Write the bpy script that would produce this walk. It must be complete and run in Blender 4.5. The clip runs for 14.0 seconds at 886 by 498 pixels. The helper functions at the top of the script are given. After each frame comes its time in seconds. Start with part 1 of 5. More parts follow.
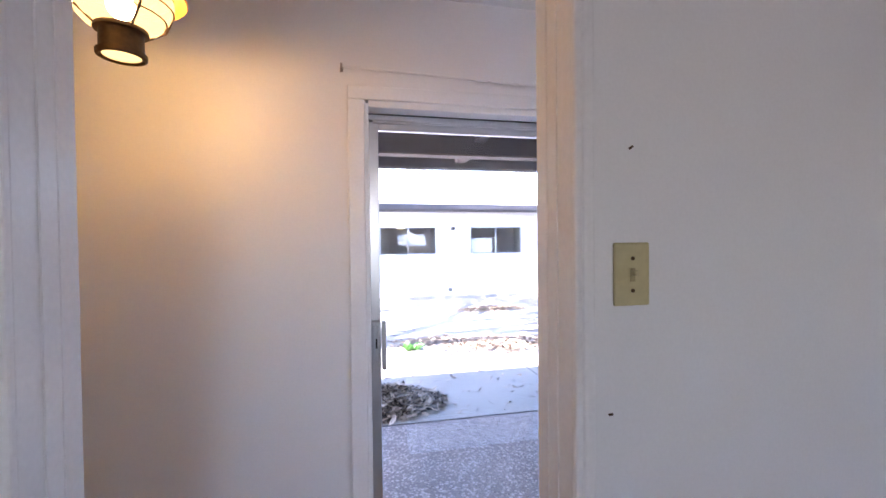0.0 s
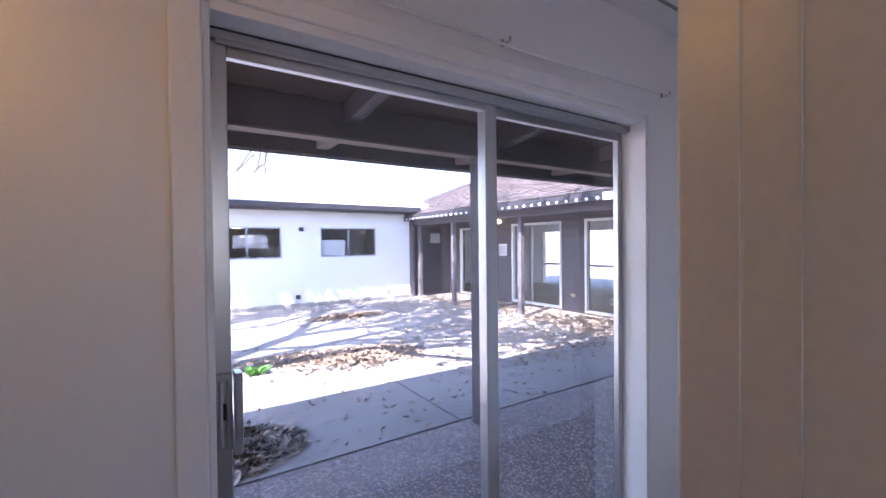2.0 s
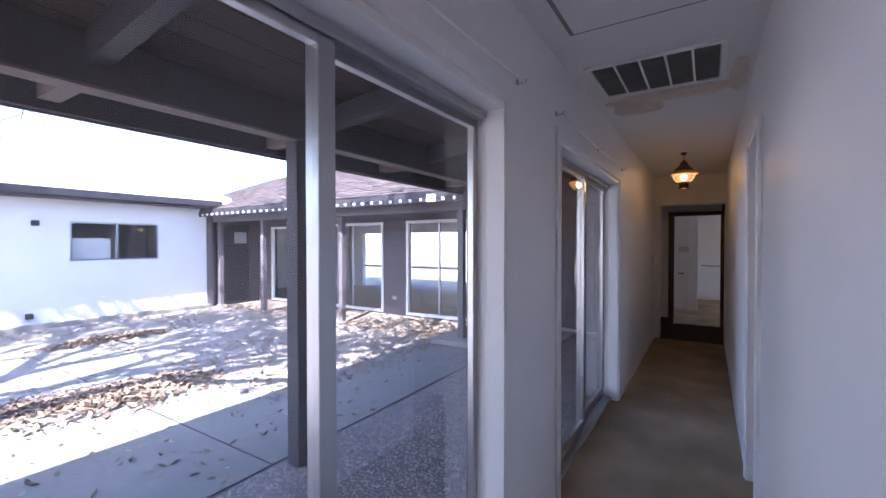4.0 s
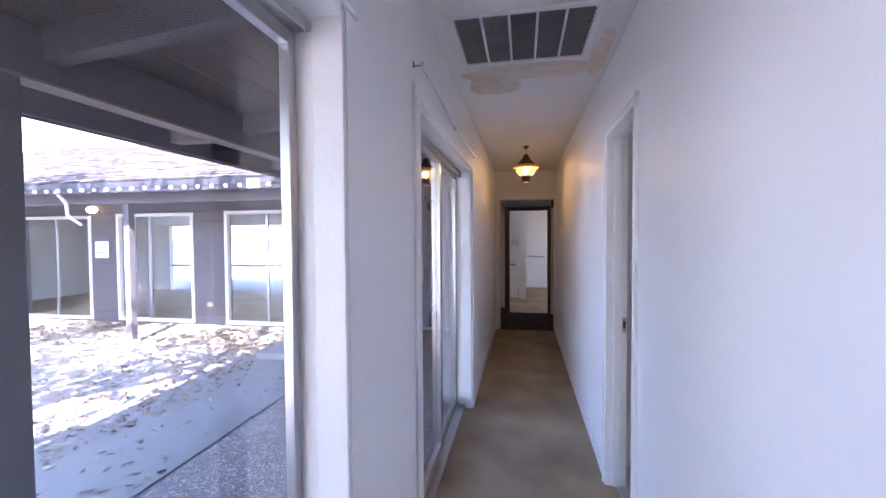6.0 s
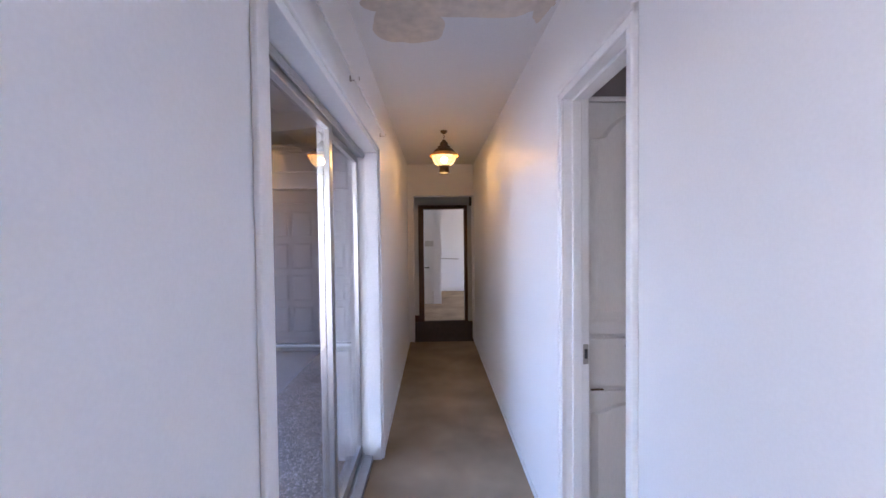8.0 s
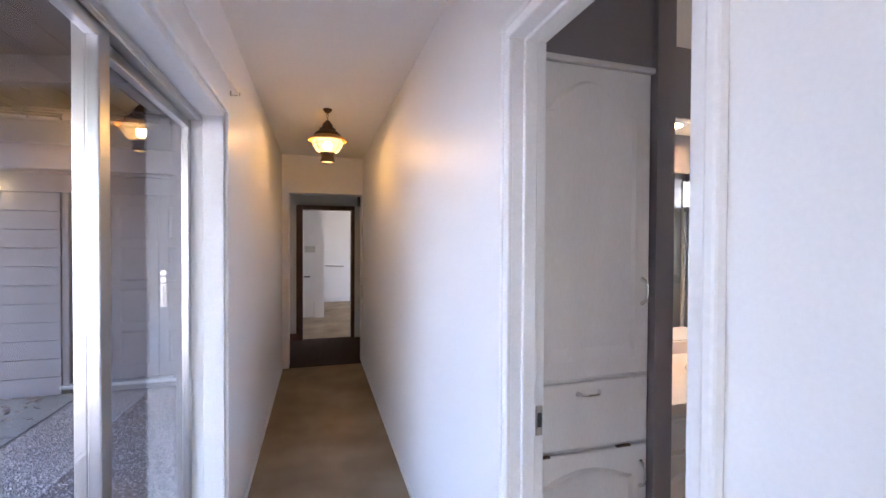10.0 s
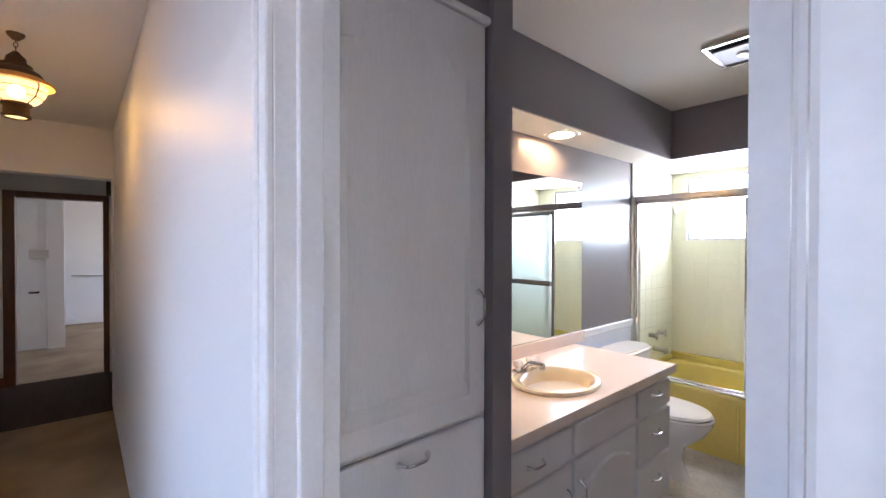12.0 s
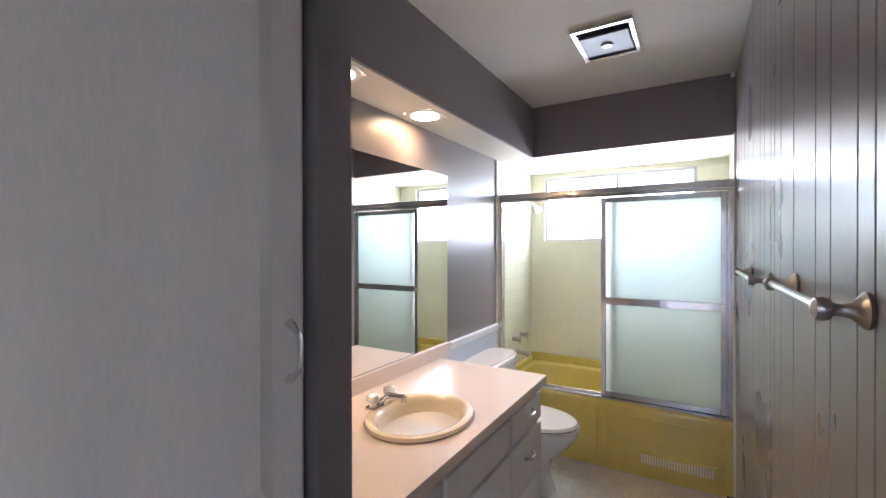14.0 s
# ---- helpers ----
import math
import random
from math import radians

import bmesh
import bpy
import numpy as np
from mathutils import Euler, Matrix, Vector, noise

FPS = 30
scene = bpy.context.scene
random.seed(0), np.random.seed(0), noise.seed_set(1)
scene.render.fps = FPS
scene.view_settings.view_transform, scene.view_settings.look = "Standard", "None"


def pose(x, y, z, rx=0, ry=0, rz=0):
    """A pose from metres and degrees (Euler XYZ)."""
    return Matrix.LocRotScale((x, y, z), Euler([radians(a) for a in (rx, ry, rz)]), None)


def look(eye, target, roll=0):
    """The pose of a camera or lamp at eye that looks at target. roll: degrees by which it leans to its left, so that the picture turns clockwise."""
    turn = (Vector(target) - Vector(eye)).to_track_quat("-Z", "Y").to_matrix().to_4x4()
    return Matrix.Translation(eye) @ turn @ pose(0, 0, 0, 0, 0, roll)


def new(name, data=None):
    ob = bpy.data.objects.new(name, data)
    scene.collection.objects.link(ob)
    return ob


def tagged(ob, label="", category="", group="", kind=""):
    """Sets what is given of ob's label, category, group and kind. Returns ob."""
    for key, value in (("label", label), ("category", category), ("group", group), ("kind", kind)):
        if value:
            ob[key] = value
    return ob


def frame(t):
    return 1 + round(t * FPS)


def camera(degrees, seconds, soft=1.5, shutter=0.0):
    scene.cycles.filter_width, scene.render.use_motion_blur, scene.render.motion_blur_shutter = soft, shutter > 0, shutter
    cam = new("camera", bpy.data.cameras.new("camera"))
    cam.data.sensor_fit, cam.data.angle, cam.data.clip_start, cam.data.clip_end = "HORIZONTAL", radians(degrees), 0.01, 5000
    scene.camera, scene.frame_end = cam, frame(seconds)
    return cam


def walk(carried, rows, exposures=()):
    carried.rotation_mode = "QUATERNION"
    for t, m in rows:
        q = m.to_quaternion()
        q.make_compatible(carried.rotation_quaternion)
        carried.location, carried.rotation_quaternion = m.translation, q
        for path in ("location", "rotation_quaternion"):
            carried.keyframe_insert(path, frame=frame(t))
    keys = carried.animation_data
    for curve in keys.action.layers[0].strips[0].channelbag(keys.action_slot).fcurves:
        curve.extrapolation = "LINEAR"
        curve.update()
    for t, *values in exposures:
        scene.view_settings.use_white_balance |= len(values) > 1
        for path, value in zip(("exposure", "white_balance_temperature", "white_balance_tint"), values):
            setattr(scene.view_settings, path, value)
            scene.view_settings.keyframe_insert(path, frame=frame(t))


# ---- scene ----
cam = camera(93.1, 14.0)
PATH = [
    (0, (0.704, 0.704, 1.444), (1.13, 2.658, 1.412), -0.6),
    (0.5, (0.686, 0.836, 1.451), (1.261, 2.752, 1.422), -1.4),
    (1, (0.661, 1.026, 1.449), (1.404, 2.882, 1.422), -1.0),
    (1.5, (0.663, 1.177, 1.446), (1.582, 2.953, 1.419), -0.3),
    (2, (0.691, 1.301, 1.44), (1.784, 2.976, 1.412), -0.6),
    (2.5, (0.738, 1.445, 1.435), (1.987, 3.007, 1.403), -0.4),
    (3, (0.799, 1.559, 1.436), (2.205, 2.981, 1.4), -0.4),
    (3.5, (0.871, 1.638, 1.44), (2.429, 2.891, 1.411), -0.2),
    (6, (1.567, 1.98, 1.456), (3.531, 2.354, 1.395), -0.4),
    (6.5, (1.734, 2.015, 1.445), (3.716, 2.272, 1.381), -0.6),
    (7, (1.959, 2.049, 1.439), (3.954, 2.181, 1.371), -0.5),
    (9.5, (2.864, 2.036, 1.45), (4.829, 1.662, 1.419), -0.3),
    (10, (3.042, 2.015, 1.445), (4.958, 1.443, 1.416), 0.3),
    (10.5, (3.158, 1.958, 1.439), (5.006, 1.193, 1.414), 0.3),
    (11, (3.289, 1.874, 1.443), (5.043, 0.914, 1.41), 0.2),
    (11.5, (3.408, 1.796, 1.444), (5.049, 0.653, 1.412), 0.4),
    (12, (3.482, 1.712, 1.445), (4.998, 0.408, 1.426), 0.1),
    (12.5, (3.557, 1.625, 1.449), (4.921, 0.162, 1.439), 0.2),
    (13, (3.63, 1.526, 1.45), (4.849, -0.06, 1.45), 0.2),
    (13.5, (3.702, 1.423, 1.452), (4.811, -0.242, 1.447), 0.1),
    (14, (3.745, 1.327, 1.439), (4.774, -0.388, 1.43), -0.1),
]
EXPO = [(0, 3.82, 5800, 21), (0.7, 3.58, 5800, 22), (1.5, 2.95, 5850, 24), (2.2, 2.6, 5700, 26), (3.0, 2.35, 5650, 26), (3.7, 2.42, 5650, 25), (5.8, 3.5, 5600, 24), (7.0, 3.68, 5600, 24),
        (9.5, 4.08, 5900, 19), (11.0, 4.05, 5850, 18), (12.5, 3.7, 5700, 17), (14.0, 3.5, 5750, 17)]
walk(cam, [(t, look(eye, target, roll)) for t, eye, target, roll in PATH], EXPO)

# ---- world, sun and exposure ----
SUN_WAY = Vector((0.80, 0.30, -1.0)).normalized()
world = bpy.data.worlds.new("sky")
scene.world = world
world.use_nodes = True
_wn, _wl = world.node_tree.nodes, world.node_tree.links
_sky = _wn.new("ShaderNodeTexSky")
_sky.sky_type, _sky.sun_disc = "NISHITA", False
_sky.sun_elevation = math.asin(-SUN_WAY.z)
_sky.sun_rotation = math.atan2(-SUN_WAY.x, -SUN_WAY.y)
_wl.new(_sky.outputs[0], _wn["Background"].inputs[0])
_wn["Background"].inputs[1].default_value = 0.15
_sd = bpy.data.lights.new("sun", "SUN")
_sd.energy, _sd.angle, _sd.color = 4.5, radians(0.55), (1.0, 0.95, 0.88)
sun = new("sun", _sd)
sun.matrix_world = look((0, 0, 20), Vector((0, 0, 20)) + SUN_WAY)


# area lamps standing in openings for daylight; only the bath window is known
def opening_light(x, y, z, sx, sz, rz, power, colour=(0.82, 0.9, 1.0)):
    d = bpy.data.lights.new("opening_light", "AREA")
    d.shape, d.size, d.size_y, d.energy, d.color = "RECTANGLE", sx, sz, power, colour
    o = new("opening_light", d)
    o.matrix_world = pose(x, y, z, 90, 0, rz)


opening_light(4.31, -2.452, 1.765, 1.15, 0.54, 0, 2.7, (0.92, 0.97, 1.0))
# entry room lamp in an unseen window assumed behind the start
opening_light(0.6, -2.99, 1.65, 0.9, 0.65, 0, 1.0, (1.0, 0.92, 0.82))
# added fill for the far room, set in an unseen opening
opening_light(11.7, -2.0, 1.5, 1.55, 1.15, 0, 1.7, (1.0, 0.85, 0.64))


# ---- materials ----
def mat(name, base, rough=0.6, metal=0.0, var=0.08, scale=6.0, fine=60.0, bump=0.05, spec=0.5,
        stretch=(1, 1, 1), per_object=0.0, per_island=0.0, tint=None, coat=0.0):
    """Procedural paint, wood or stone: two scales of noise on the colour, fine relief, optional change piece by piece."""
    m = bpy.data.materials.new(name)
    m.use_nodes = True
    n, l = m.node_tree.nodes, m.node_tree.links
    b = n["Principled BSDF"]
    b.inputs["Roughness"].default_value, b.inputs["Metallic"].default_value = rough, metal
    b.inputs["Specular IOR Level"].default_value = spec
    b.inputs["Coat Weight"].default_value = coat
    tc, mp = n.new("ShaderNodeTexCoord"), n.new("ShaderNodeMapping")
    mp.inputs["Scale"].default_value = stretch
    l.new(tc.outputs["Object"], mp.inputs[0])
    a, f = n.new("ShaderNodeTexNoise"), n.new("ShaderNodeTexNoise")
    a.inputs["Scale"].default_value, f.inputs["Scale"].default_value = scale, fine
    a.inputs["Detail"].default_value, f.inputs["Detail"].default_value = 5, 4
    for t in (a, f):
        l.new(mp.outputs[0], t.inputs["Vector"])
    add = n.new("ShaderNodeMath")
    add.operation = "ADD"
    l.new(a.outputs["Fac"], add.inputs[0])
    l.new(f.outputs["Fac"], add.inputs[1])
    last = add
    if per_object or per_island:
        src = n.new("ShaderNodeObjectInfo").outputs["Random"] if per_object else n.new("ShaderNodeNewGeometry").outputs["Random Per Island"]
        k = n.new("ShaderNodeMath")
        k.operation = "MULTIPLY_ADD"
        l.new(src, k.inputs[0])
        k.inputs[1].default_value = 2 * (per_object or per_island)
        l.new(add.outputs[0], k.inputs[2])
        sub = n.new("ShaderNodeMath")
        sub.operation = "SUBTRACT"
        l.new(k.outputs[0], sub.inputs[0])
        sub.inputs[1].default_value = per_object or per_island
        last = sub
    r = n.new("ShaderNodeValToRGB")
    lo = tint or tuple(c * (1 - 2.2 * var) for c in base)
    hi = tuple(min(1, c * (1 + 2.2 * var)) for c in base)
    r.color_ramp.elements[0].position, r.color_ramp.elements[1].position = 0.25, 0.85
    r.color_ramp.elements[0].color, r.color_ramp.elements[1].color = (*[max(0, c) for c in lo], 1), (*hi, 1)
    half = n.new("ShaderNodeMath")
    half.operation = "MULTIPLY"
    half.inputs[1].default_value = 0.55
    l.new(last.outputs[0], half.inputs[0])
    l.new(half.outputs[0], r.inputs[0])
    l.new(r.outputs[0], b.inputs["Base Color"])
    rr = n.new("ShaderNodeMath")
    rr.operation = "MULTIPLY_ADD"
    l.new(a.outputs["Fac"], rr.inputs[0])
    rr.inputs[1].default_value, rr.inputs[2].default_value = 0.06, rough - 0.03
    l.new(rr.outputs[0], b.inputs["Roughness"])
    if bump:
        bp = n.new("ShaderNodeBump")
        bp.inputs["Strength"].default_value, bp.inputs["Distance"].default_value = bump, 0.01
        l.new(add.outputs[0], bp.inputs["Height"])
        l.new(bp.outputs[0], b.inputs["Normal"])
    return m


def glass(name, tint=(1, 1, 1), gloss=0.02, haze=0.0):
    """Thin clear pane: see-through with Fresnel gloss; haze gives a frosted share."""
    m = bpy.data.materials.new(name)
    m.use_nodes = True
    n, l = m.node_tree.nodes, m.node_tree.links
    n.remove(n["Principled BSDF"])
    t, g, mix, fr = n.new("ShaderNodeBsdfTransparent"), n.new("ShaderNodeBsdfGlossy"), n.new("ShaderNodeMixShader"), n.new("ShaderNodeLayerWeight")
    t.inputs[0].default_value = (*tint, 1)
    g.inputs["Roughness"].default_value = gloss
    fr.inputs[0].default_value = 0.5
    pw, sc = n.new("ShaderNodeMath"), n.new("ShaderNodeMath")
    pw.operation, sc.operation = "POWER", "MULTIPLY_ADD"
    pw.inputs[1].default_value, sc.inputs[1].default_value, sc.inputs[2].default_value = 5.0, 0.90, 0.07
    l.new(fr.outputs["Facing"], pw.inputs[0])
    l.new(pw.outputs[0], sc.inputs[0])
    l.new(sc.outputs[0], mix.inputs[0])
    l.new(g.outputs[0], mix.inputs[2])
    if haze:
        r, h = n.new("ShaderNodeBsdfTranslucent"), n.new("ShaderNodeMixShader")
        r.inputs[0].default_value = (*tint, 1)
        h.inputs[0].default_value = haze
        l.new(t.outputs[0], h.inputs[1])
        l.new(r.outputs[0], h.inputs[2])
        l.new(h.outputs[0], mix.inputs[1])
    else:
        l.new(t.outputs[0], mix.inputs[1])
    l.new(mix.outputs[0], n["Material Output"].inputs[0])
    return m


def glow(name, colour, strength):
    m = bpy.data.materials.new(name)
    m.use_nodes = True
    b = m.node_tree.nodes["Principled BSDF"]
    b.inputs["Base Color"].default_value = (*colour, 1)
    b.inputs["Emission Color"].default_value = (*colour, 1)
    b.inputs["Emission Strength"].default_value = strength
    b.inputs["Roughness"].default_value = 0.3
    return m


WALL = mat("white_wall_paint", (0.86, 0.855, 0.85), 0.45, var=0.02, scale=1.3, fine=140, bump=0.02)
TRIM = mat("white_gloss_trim", (0.86, 0.855, 0.85), 0.32, var=0.03, scale=4, fine=90, bump=0.04)
CEIL = mat("ceiling_paint", (0.84, 0.83, 0.82), 0.8, var=0.03, scale=1.1, fine=120, bump=0.08)
STAIN = mat("water_stain", (0.73, 0.645, 0.55), 0.8, var=0.12, scale=3, fine=18, bump=0.02)
CARPET = mat("beige_carpet", (0.37, 0.285, 0.19), 0.95, var=0.3, scale=2.4, fine=260, bump=0.5, spec=0.1)
DARKFLOOR = mat("dark_wood_floor", (0.065, 0.042, 0.034), 0.75, spec=0.12, var=0.2, scale=3, fine=40, bump=0.05, stretch=(1, 8, 1))
BROWN = mat("brown_stained_wood", (0.13, 0.055, 0.035), 0.4, var=0.2, scale=5, fine=50, bump=0.06, stretch=(6, 6, 1))
ALU = mat("brushed_aluminium", (0.52, 0.53, 0.55), 0.3, 1.0, var=0.05, scale=3, fine=120, bump=0.02, stretch=(8, 8, 0.6))
CHROME = mat("chrome", (0.75, 0.74, 0.72), 0.14, 1.0, var=0.02, scale=8, fine=80, bump=0.0)
NICKEL = mat("brushed_nickel", (0.45, 0.42, 0.39), 0.3, 1.0, var=0.04, scale=8, fine=120, bump=0.01)
SATIN = mat("satin_grey_metal", (0.20, 0.205, 0.215), 0.42, 0.7, var=0.06, scale=6, fine=120, bump=0.01)
BRASS = mat("dark_bronze", (0.10, 0.06, 0.03), 0.45, 0.6, var=0.2, scale=20, fine=80, bump=0.06)
COPPER = mat("amber_copper_rim", (0.75, 0.36, 0.07), 0.3, 0.0, var=0.15, scale=20, fine=80, bump=0.05)
BLACK = mat("black_rubber", (0.025, 0.025, 0.03), 0.6, var=0.1)
IVORY = mat("ivory_plastic", (0.55, 0.48, 0.26), 0.4, var=0.04, scale=30, bump=0.01)
IVORY2 = mat("darker_ivory_plastic", (0.36, 0.30, 0.15), 0.5, var=0.1, scale=30, bump=0.01)
FILTER = mat("dusty_air_filter", (0.17, 0.165, 0.165), 0.95, var=0.12, scale=8, fine=200, bump=0.3)
GREY = mat("grey_bath_paint", (0.215, 0.19, 0.195), 0.3, var=0.05, scale=2, fine=120, bump=0.05)
PANELGREY = mat("gloss_grey_panel", (0.25, 0.225, 0.225), 0.28, var=0.05, scale=2, fine=90, bump=0.015)
LOWWALL = mat("pale_blue_lower_wall", (0.62, 0.64, 0.70), 0.4, var=0.03)
# beige-white ceiling, its base darkened for the shade it lies in
BCEIL = mat("shaded_bath_ceiling_paint", (0.62, 0.58, 0.53), 0.8, var=0.04, scale=2, fine=140, bump=0.1)
SOFFIT = mat("cream_soffit_paint", (0.80, 0.75, 0.66), 0.6, var=0.03, scale=2, fine=120, bump=0.05)
CAB = mat("white_cabinet_paint", (0.72, 0.69, 0.67), 0.35, var=0.04, scale=3, fine=70, bump=0.06, stretch=(3, 3, 0.6))
GAP = mat("shadow_gap_paint", (0.30, 0.27, 0.25), 0.7, var=0.1)
COUNTER = mat("blush_laminate", (0.74, 0.63, 0.55), 0.3, var=0.008, scale=30, fine=300, bump=0.01)
PORC = mat("white_porcelain", (0.82, 0.80, 0.77), 0.1, var=0.015, scale=3, bump=0.0, coat=0.5)
CREAMP = mat("cream_porcelain", (0.80, 0.70, 0.52), 0.1, var=0.02, scale=3, bump=0.0, coat=0.5)
TUB = mat("yellow_enamel", (0.60, 0.49, 0.12), 0.14, var=0.04, scale=3, fine=20, bump=0.0, coat=0.4)
TILE = mat("pale_yellow_tile", (0.75, 0.74, 0.58), 0.2, var=0.02, scale=3, fine=30, bump=0.01, per_island=0.03)
GROUT = mat("cream_grout", (0.71, 0.70, 0.55), 0.6, var=0.03)
VINYL = mat("mottled_vinyl_floor", (0.46, 0.42, 0.36), 0.4, var=0.16, scale=9, fine=70, bump=0.03)
MIRROR = mat("mirror_silver", (0.93, 0.94, 0.93), 0.02, 1.0, var=0.0, bump=0.0)
MIRROR.node_tree.nodes["Principled BSDF"].inputs["Roughness"].links and MIRROR.node_tree.links.remove(MIRROR.node_tree.nodes["Principled BSDF"].inputs["Roughness"].links[0])
MIRROR.node_tree.nodes["Principled BSDF"].inputs["Roughness"].default_value = 0.0
PANE = glass("window_glass")
FROST = glass("frosted_shower_glass", (0.84, 0.87, 0.85), 0.25, 0.74)
AMBER = glass("amber_glass", (1.0, 0.66, 0.25), 0.1)
_n, _l = AMBER.node_tree.nodes, AMBER.node_tree.links
_e, _x = _n.new("ShaderNodeEmission"), _n.new("ShaderNodeMixShader")
_e.inputs[0].default_value, _e.inputs[1].default_value, _x.inputs[0].default_value = (1.0, 0.60, 0.19, 1), 0.24, 0.72
_o = _n["Material Output"].inputs[0]
_s = _o.links[0].from_socket
_l.new(_s, _x.inputs[1])
_l.new(_e.outputs[0], _x.inputs[2])
_l.new(_x.outputs[0], _o)
BULB = glow("bulb_glow", (1.0, 0.80, 0.54), 74.0)
SPOT = glow("recessed_bulb_glow", (1.0, 0.66, 0.34), 16.0)
PORCHGLOW = glow("porch_globe_glow", (1.0, 0.80, 0.42), 0.9)
FAIRY = mat("white_bulb_glass", (0.85, 0.86, 0.9), 0.2, var=0.02)

CONC = mat("courtyard_concrete", (0.28, 0.262, 0.24), 0.9, var=0.18, scale=0.9, fine=30, bump=0.15)
AGG = mat("pebble_aggregate", (0.235, 0.20, 0.19), 0.75, var=0.25, scale=3, fine=90, bump=0.3)
PEBBLE = mat("pebble", (0.37, 0.31, 0.29), 0.6, var=0.2, scale=6, fine=40, bump=0.05, per_island=0.7)
JOINT = mat("dark_joint", (0.045, 0.04, 0.04), 0.95, var=0.2)
DARKWOOD = mat("dark_painted_timber", (0.036, 0.033, 0.041), 0.6, var=0.15, scale=5, fine=60, bump=0.1, stretch=(1, 6, 6))
DECK = mat("brown_roof_boards", (0.055, 0.037, 0.031), 0.75, var=0.15, scale=3, fine=40, bump=0.12, stretch=(0.7, 8, 8), per_object=0.25)
TAIL = mat("pale_rafter_timber", (0.16, 0.13, 0.12), 0.8, var=0.15, scale=6, fine=60, bump=0.1)
SIDING = mat("taupe_siding", (0.125, 0.11, 0.12), 0.7, var=0.12, scale=2, fine=50, bump=0.08, stretch=(8, 1, 8), per_object=0.12)
SHINGLE = mat("grey_brown_shingle", (0.10, 0.08, 0.075), 0.9, var=0.25, scale=5, fine=60, bump=0.2, per_island=0.5)
STUCCO = mat("white_stucco", (0.78, 0.78, 0.79), 0.9, var=0.04, scale=2, fine=90, bump=0.25)
GRAVELROOF = mat("white_gravel_roof", (0.72, 0.71, 0.69), 0.95, var=0.06, scale=5, fine=120, bump=0.3)
LEAF = mat("dry_leaf", (0.24, 0.175, 0.12), 0.85, var=0.3, scale=5, fine=60, bump=0.1, per_island=0.9)
LEAFD = mat("grey_dead_leaf", (0.30, 0.255, 0.21), 0.9, var=0.4, scale=5, fine=60, bump=0.1, per_island=0.9)
LEAFG = mat("green_leaf", (0.10, 0.26, 0.05), 0.6, var=0.2, scale=10, fine=60, bump=0.05)
BARK = mat("grey_bark", (0.13, 0.11, 0.095), 0.9, var=0.2, scale=8, fine=60, bump=0.4, stretch=(4, 4, 1))
INTERIOR = mat("interior_plaster", (0.62, 0.60, 0.56), 0.8, var=0.04)
BLIND = mat("white_blind", (0.75, 0.75, 0.73), 0.6, var=0.03)
PAPER = mat("white_paper", (0.8, 0.8, 0.8), 0.8, var=0.02)
CURTAIN = mat("grey_curtain", (0.22, 0.20, 0.19), 0.9, var=0.1, scale=4, fine=80, bump=0.1, stretch=(10, 10, 0.5))
DIRT = mat("dry_soil", (0.25, 0.20, 0.16), 0.95, var=0.2, scale=0.4, fine=10, bump=0.3)


# ---- mesh helpers ----
def bx(bm, x0, y0, z0, x1, y1, z1, bevel=0.0):
    """A box into bm between two corners, its edges rounded by bevel."""
    r = bmesh.ops.create_cube(bm, size=1.0, matrix=Matrix.Translation(((x0 + x1) / 2, (y0 + y1) / 2, (z0 + z1) / 2)) @ Matrix.Diagonal((abs(x1 - x0), abs(y1 - y0), abs(z1 - z0), 1)))
    if bevel:
        es = list({e for v in r["verts"] for e in v.link_edges})
        bmesh.ops.bevel(bm, geom=es, offset=bevel, segments=2, affect="EDGES", profile=0.5)
    return bm


def box(x0, y0, z0, x1, y1, z1, bevel=0.0):
    return bx(bmesh.new(), x0, y0, z0, x1, y1, z1, bevel)


def boxes(*rows, bevel=0.0):
    bm = bmesh.new()
    for r in rows:
        bx(bm, *r, bevel=bevel)
    return bm


def cyl(bm, a, b, r, r2=None, seg=14):
    """A round bar into bm from a to b."""
    a, b = Vector(a), Vector(b)
    d = b - a
    m = Matrix.Translation((a + b) / 2) @ d.to_track_quat("Z", "Y").to_matrix().to_4x4()
    bmesh.ops.create_cone(bm, cap_ends=True, segments=seg, radius1=r, radius2=r if r2 is None else r2, depth=d.length, matrix=m)
    return bm


def lathe(bm, profile, centre, seg=28, sx=1.0, sy=1.0, caps=True):
    """A turned body: profile rows of (radius, height)."""
    rings = []
    for r, h in profile:
        rings.append([bm.verts.new((centre[0] + sx * r * math.cos(2 * math.pi * i / seg), centre[1] + sy * r * math.sin(2 * math.pi * i / seg), centre[2] + h)) for i in range(seg)])
    for a, b in zip(rings, rings[1:]):
        for i in range(seg):
            bm.faces.new((a[i], a[(i + 1) % seg], b[(i + 1) % seg], b[i]))
    for ring, flip in ((rings[0], True), (rings[-1], False)) if caps else ():
        if flip:
            ring = ring[::-1]
        try:
            bm.faces.new(ring)
        except ValueError:
            pass
    return bm


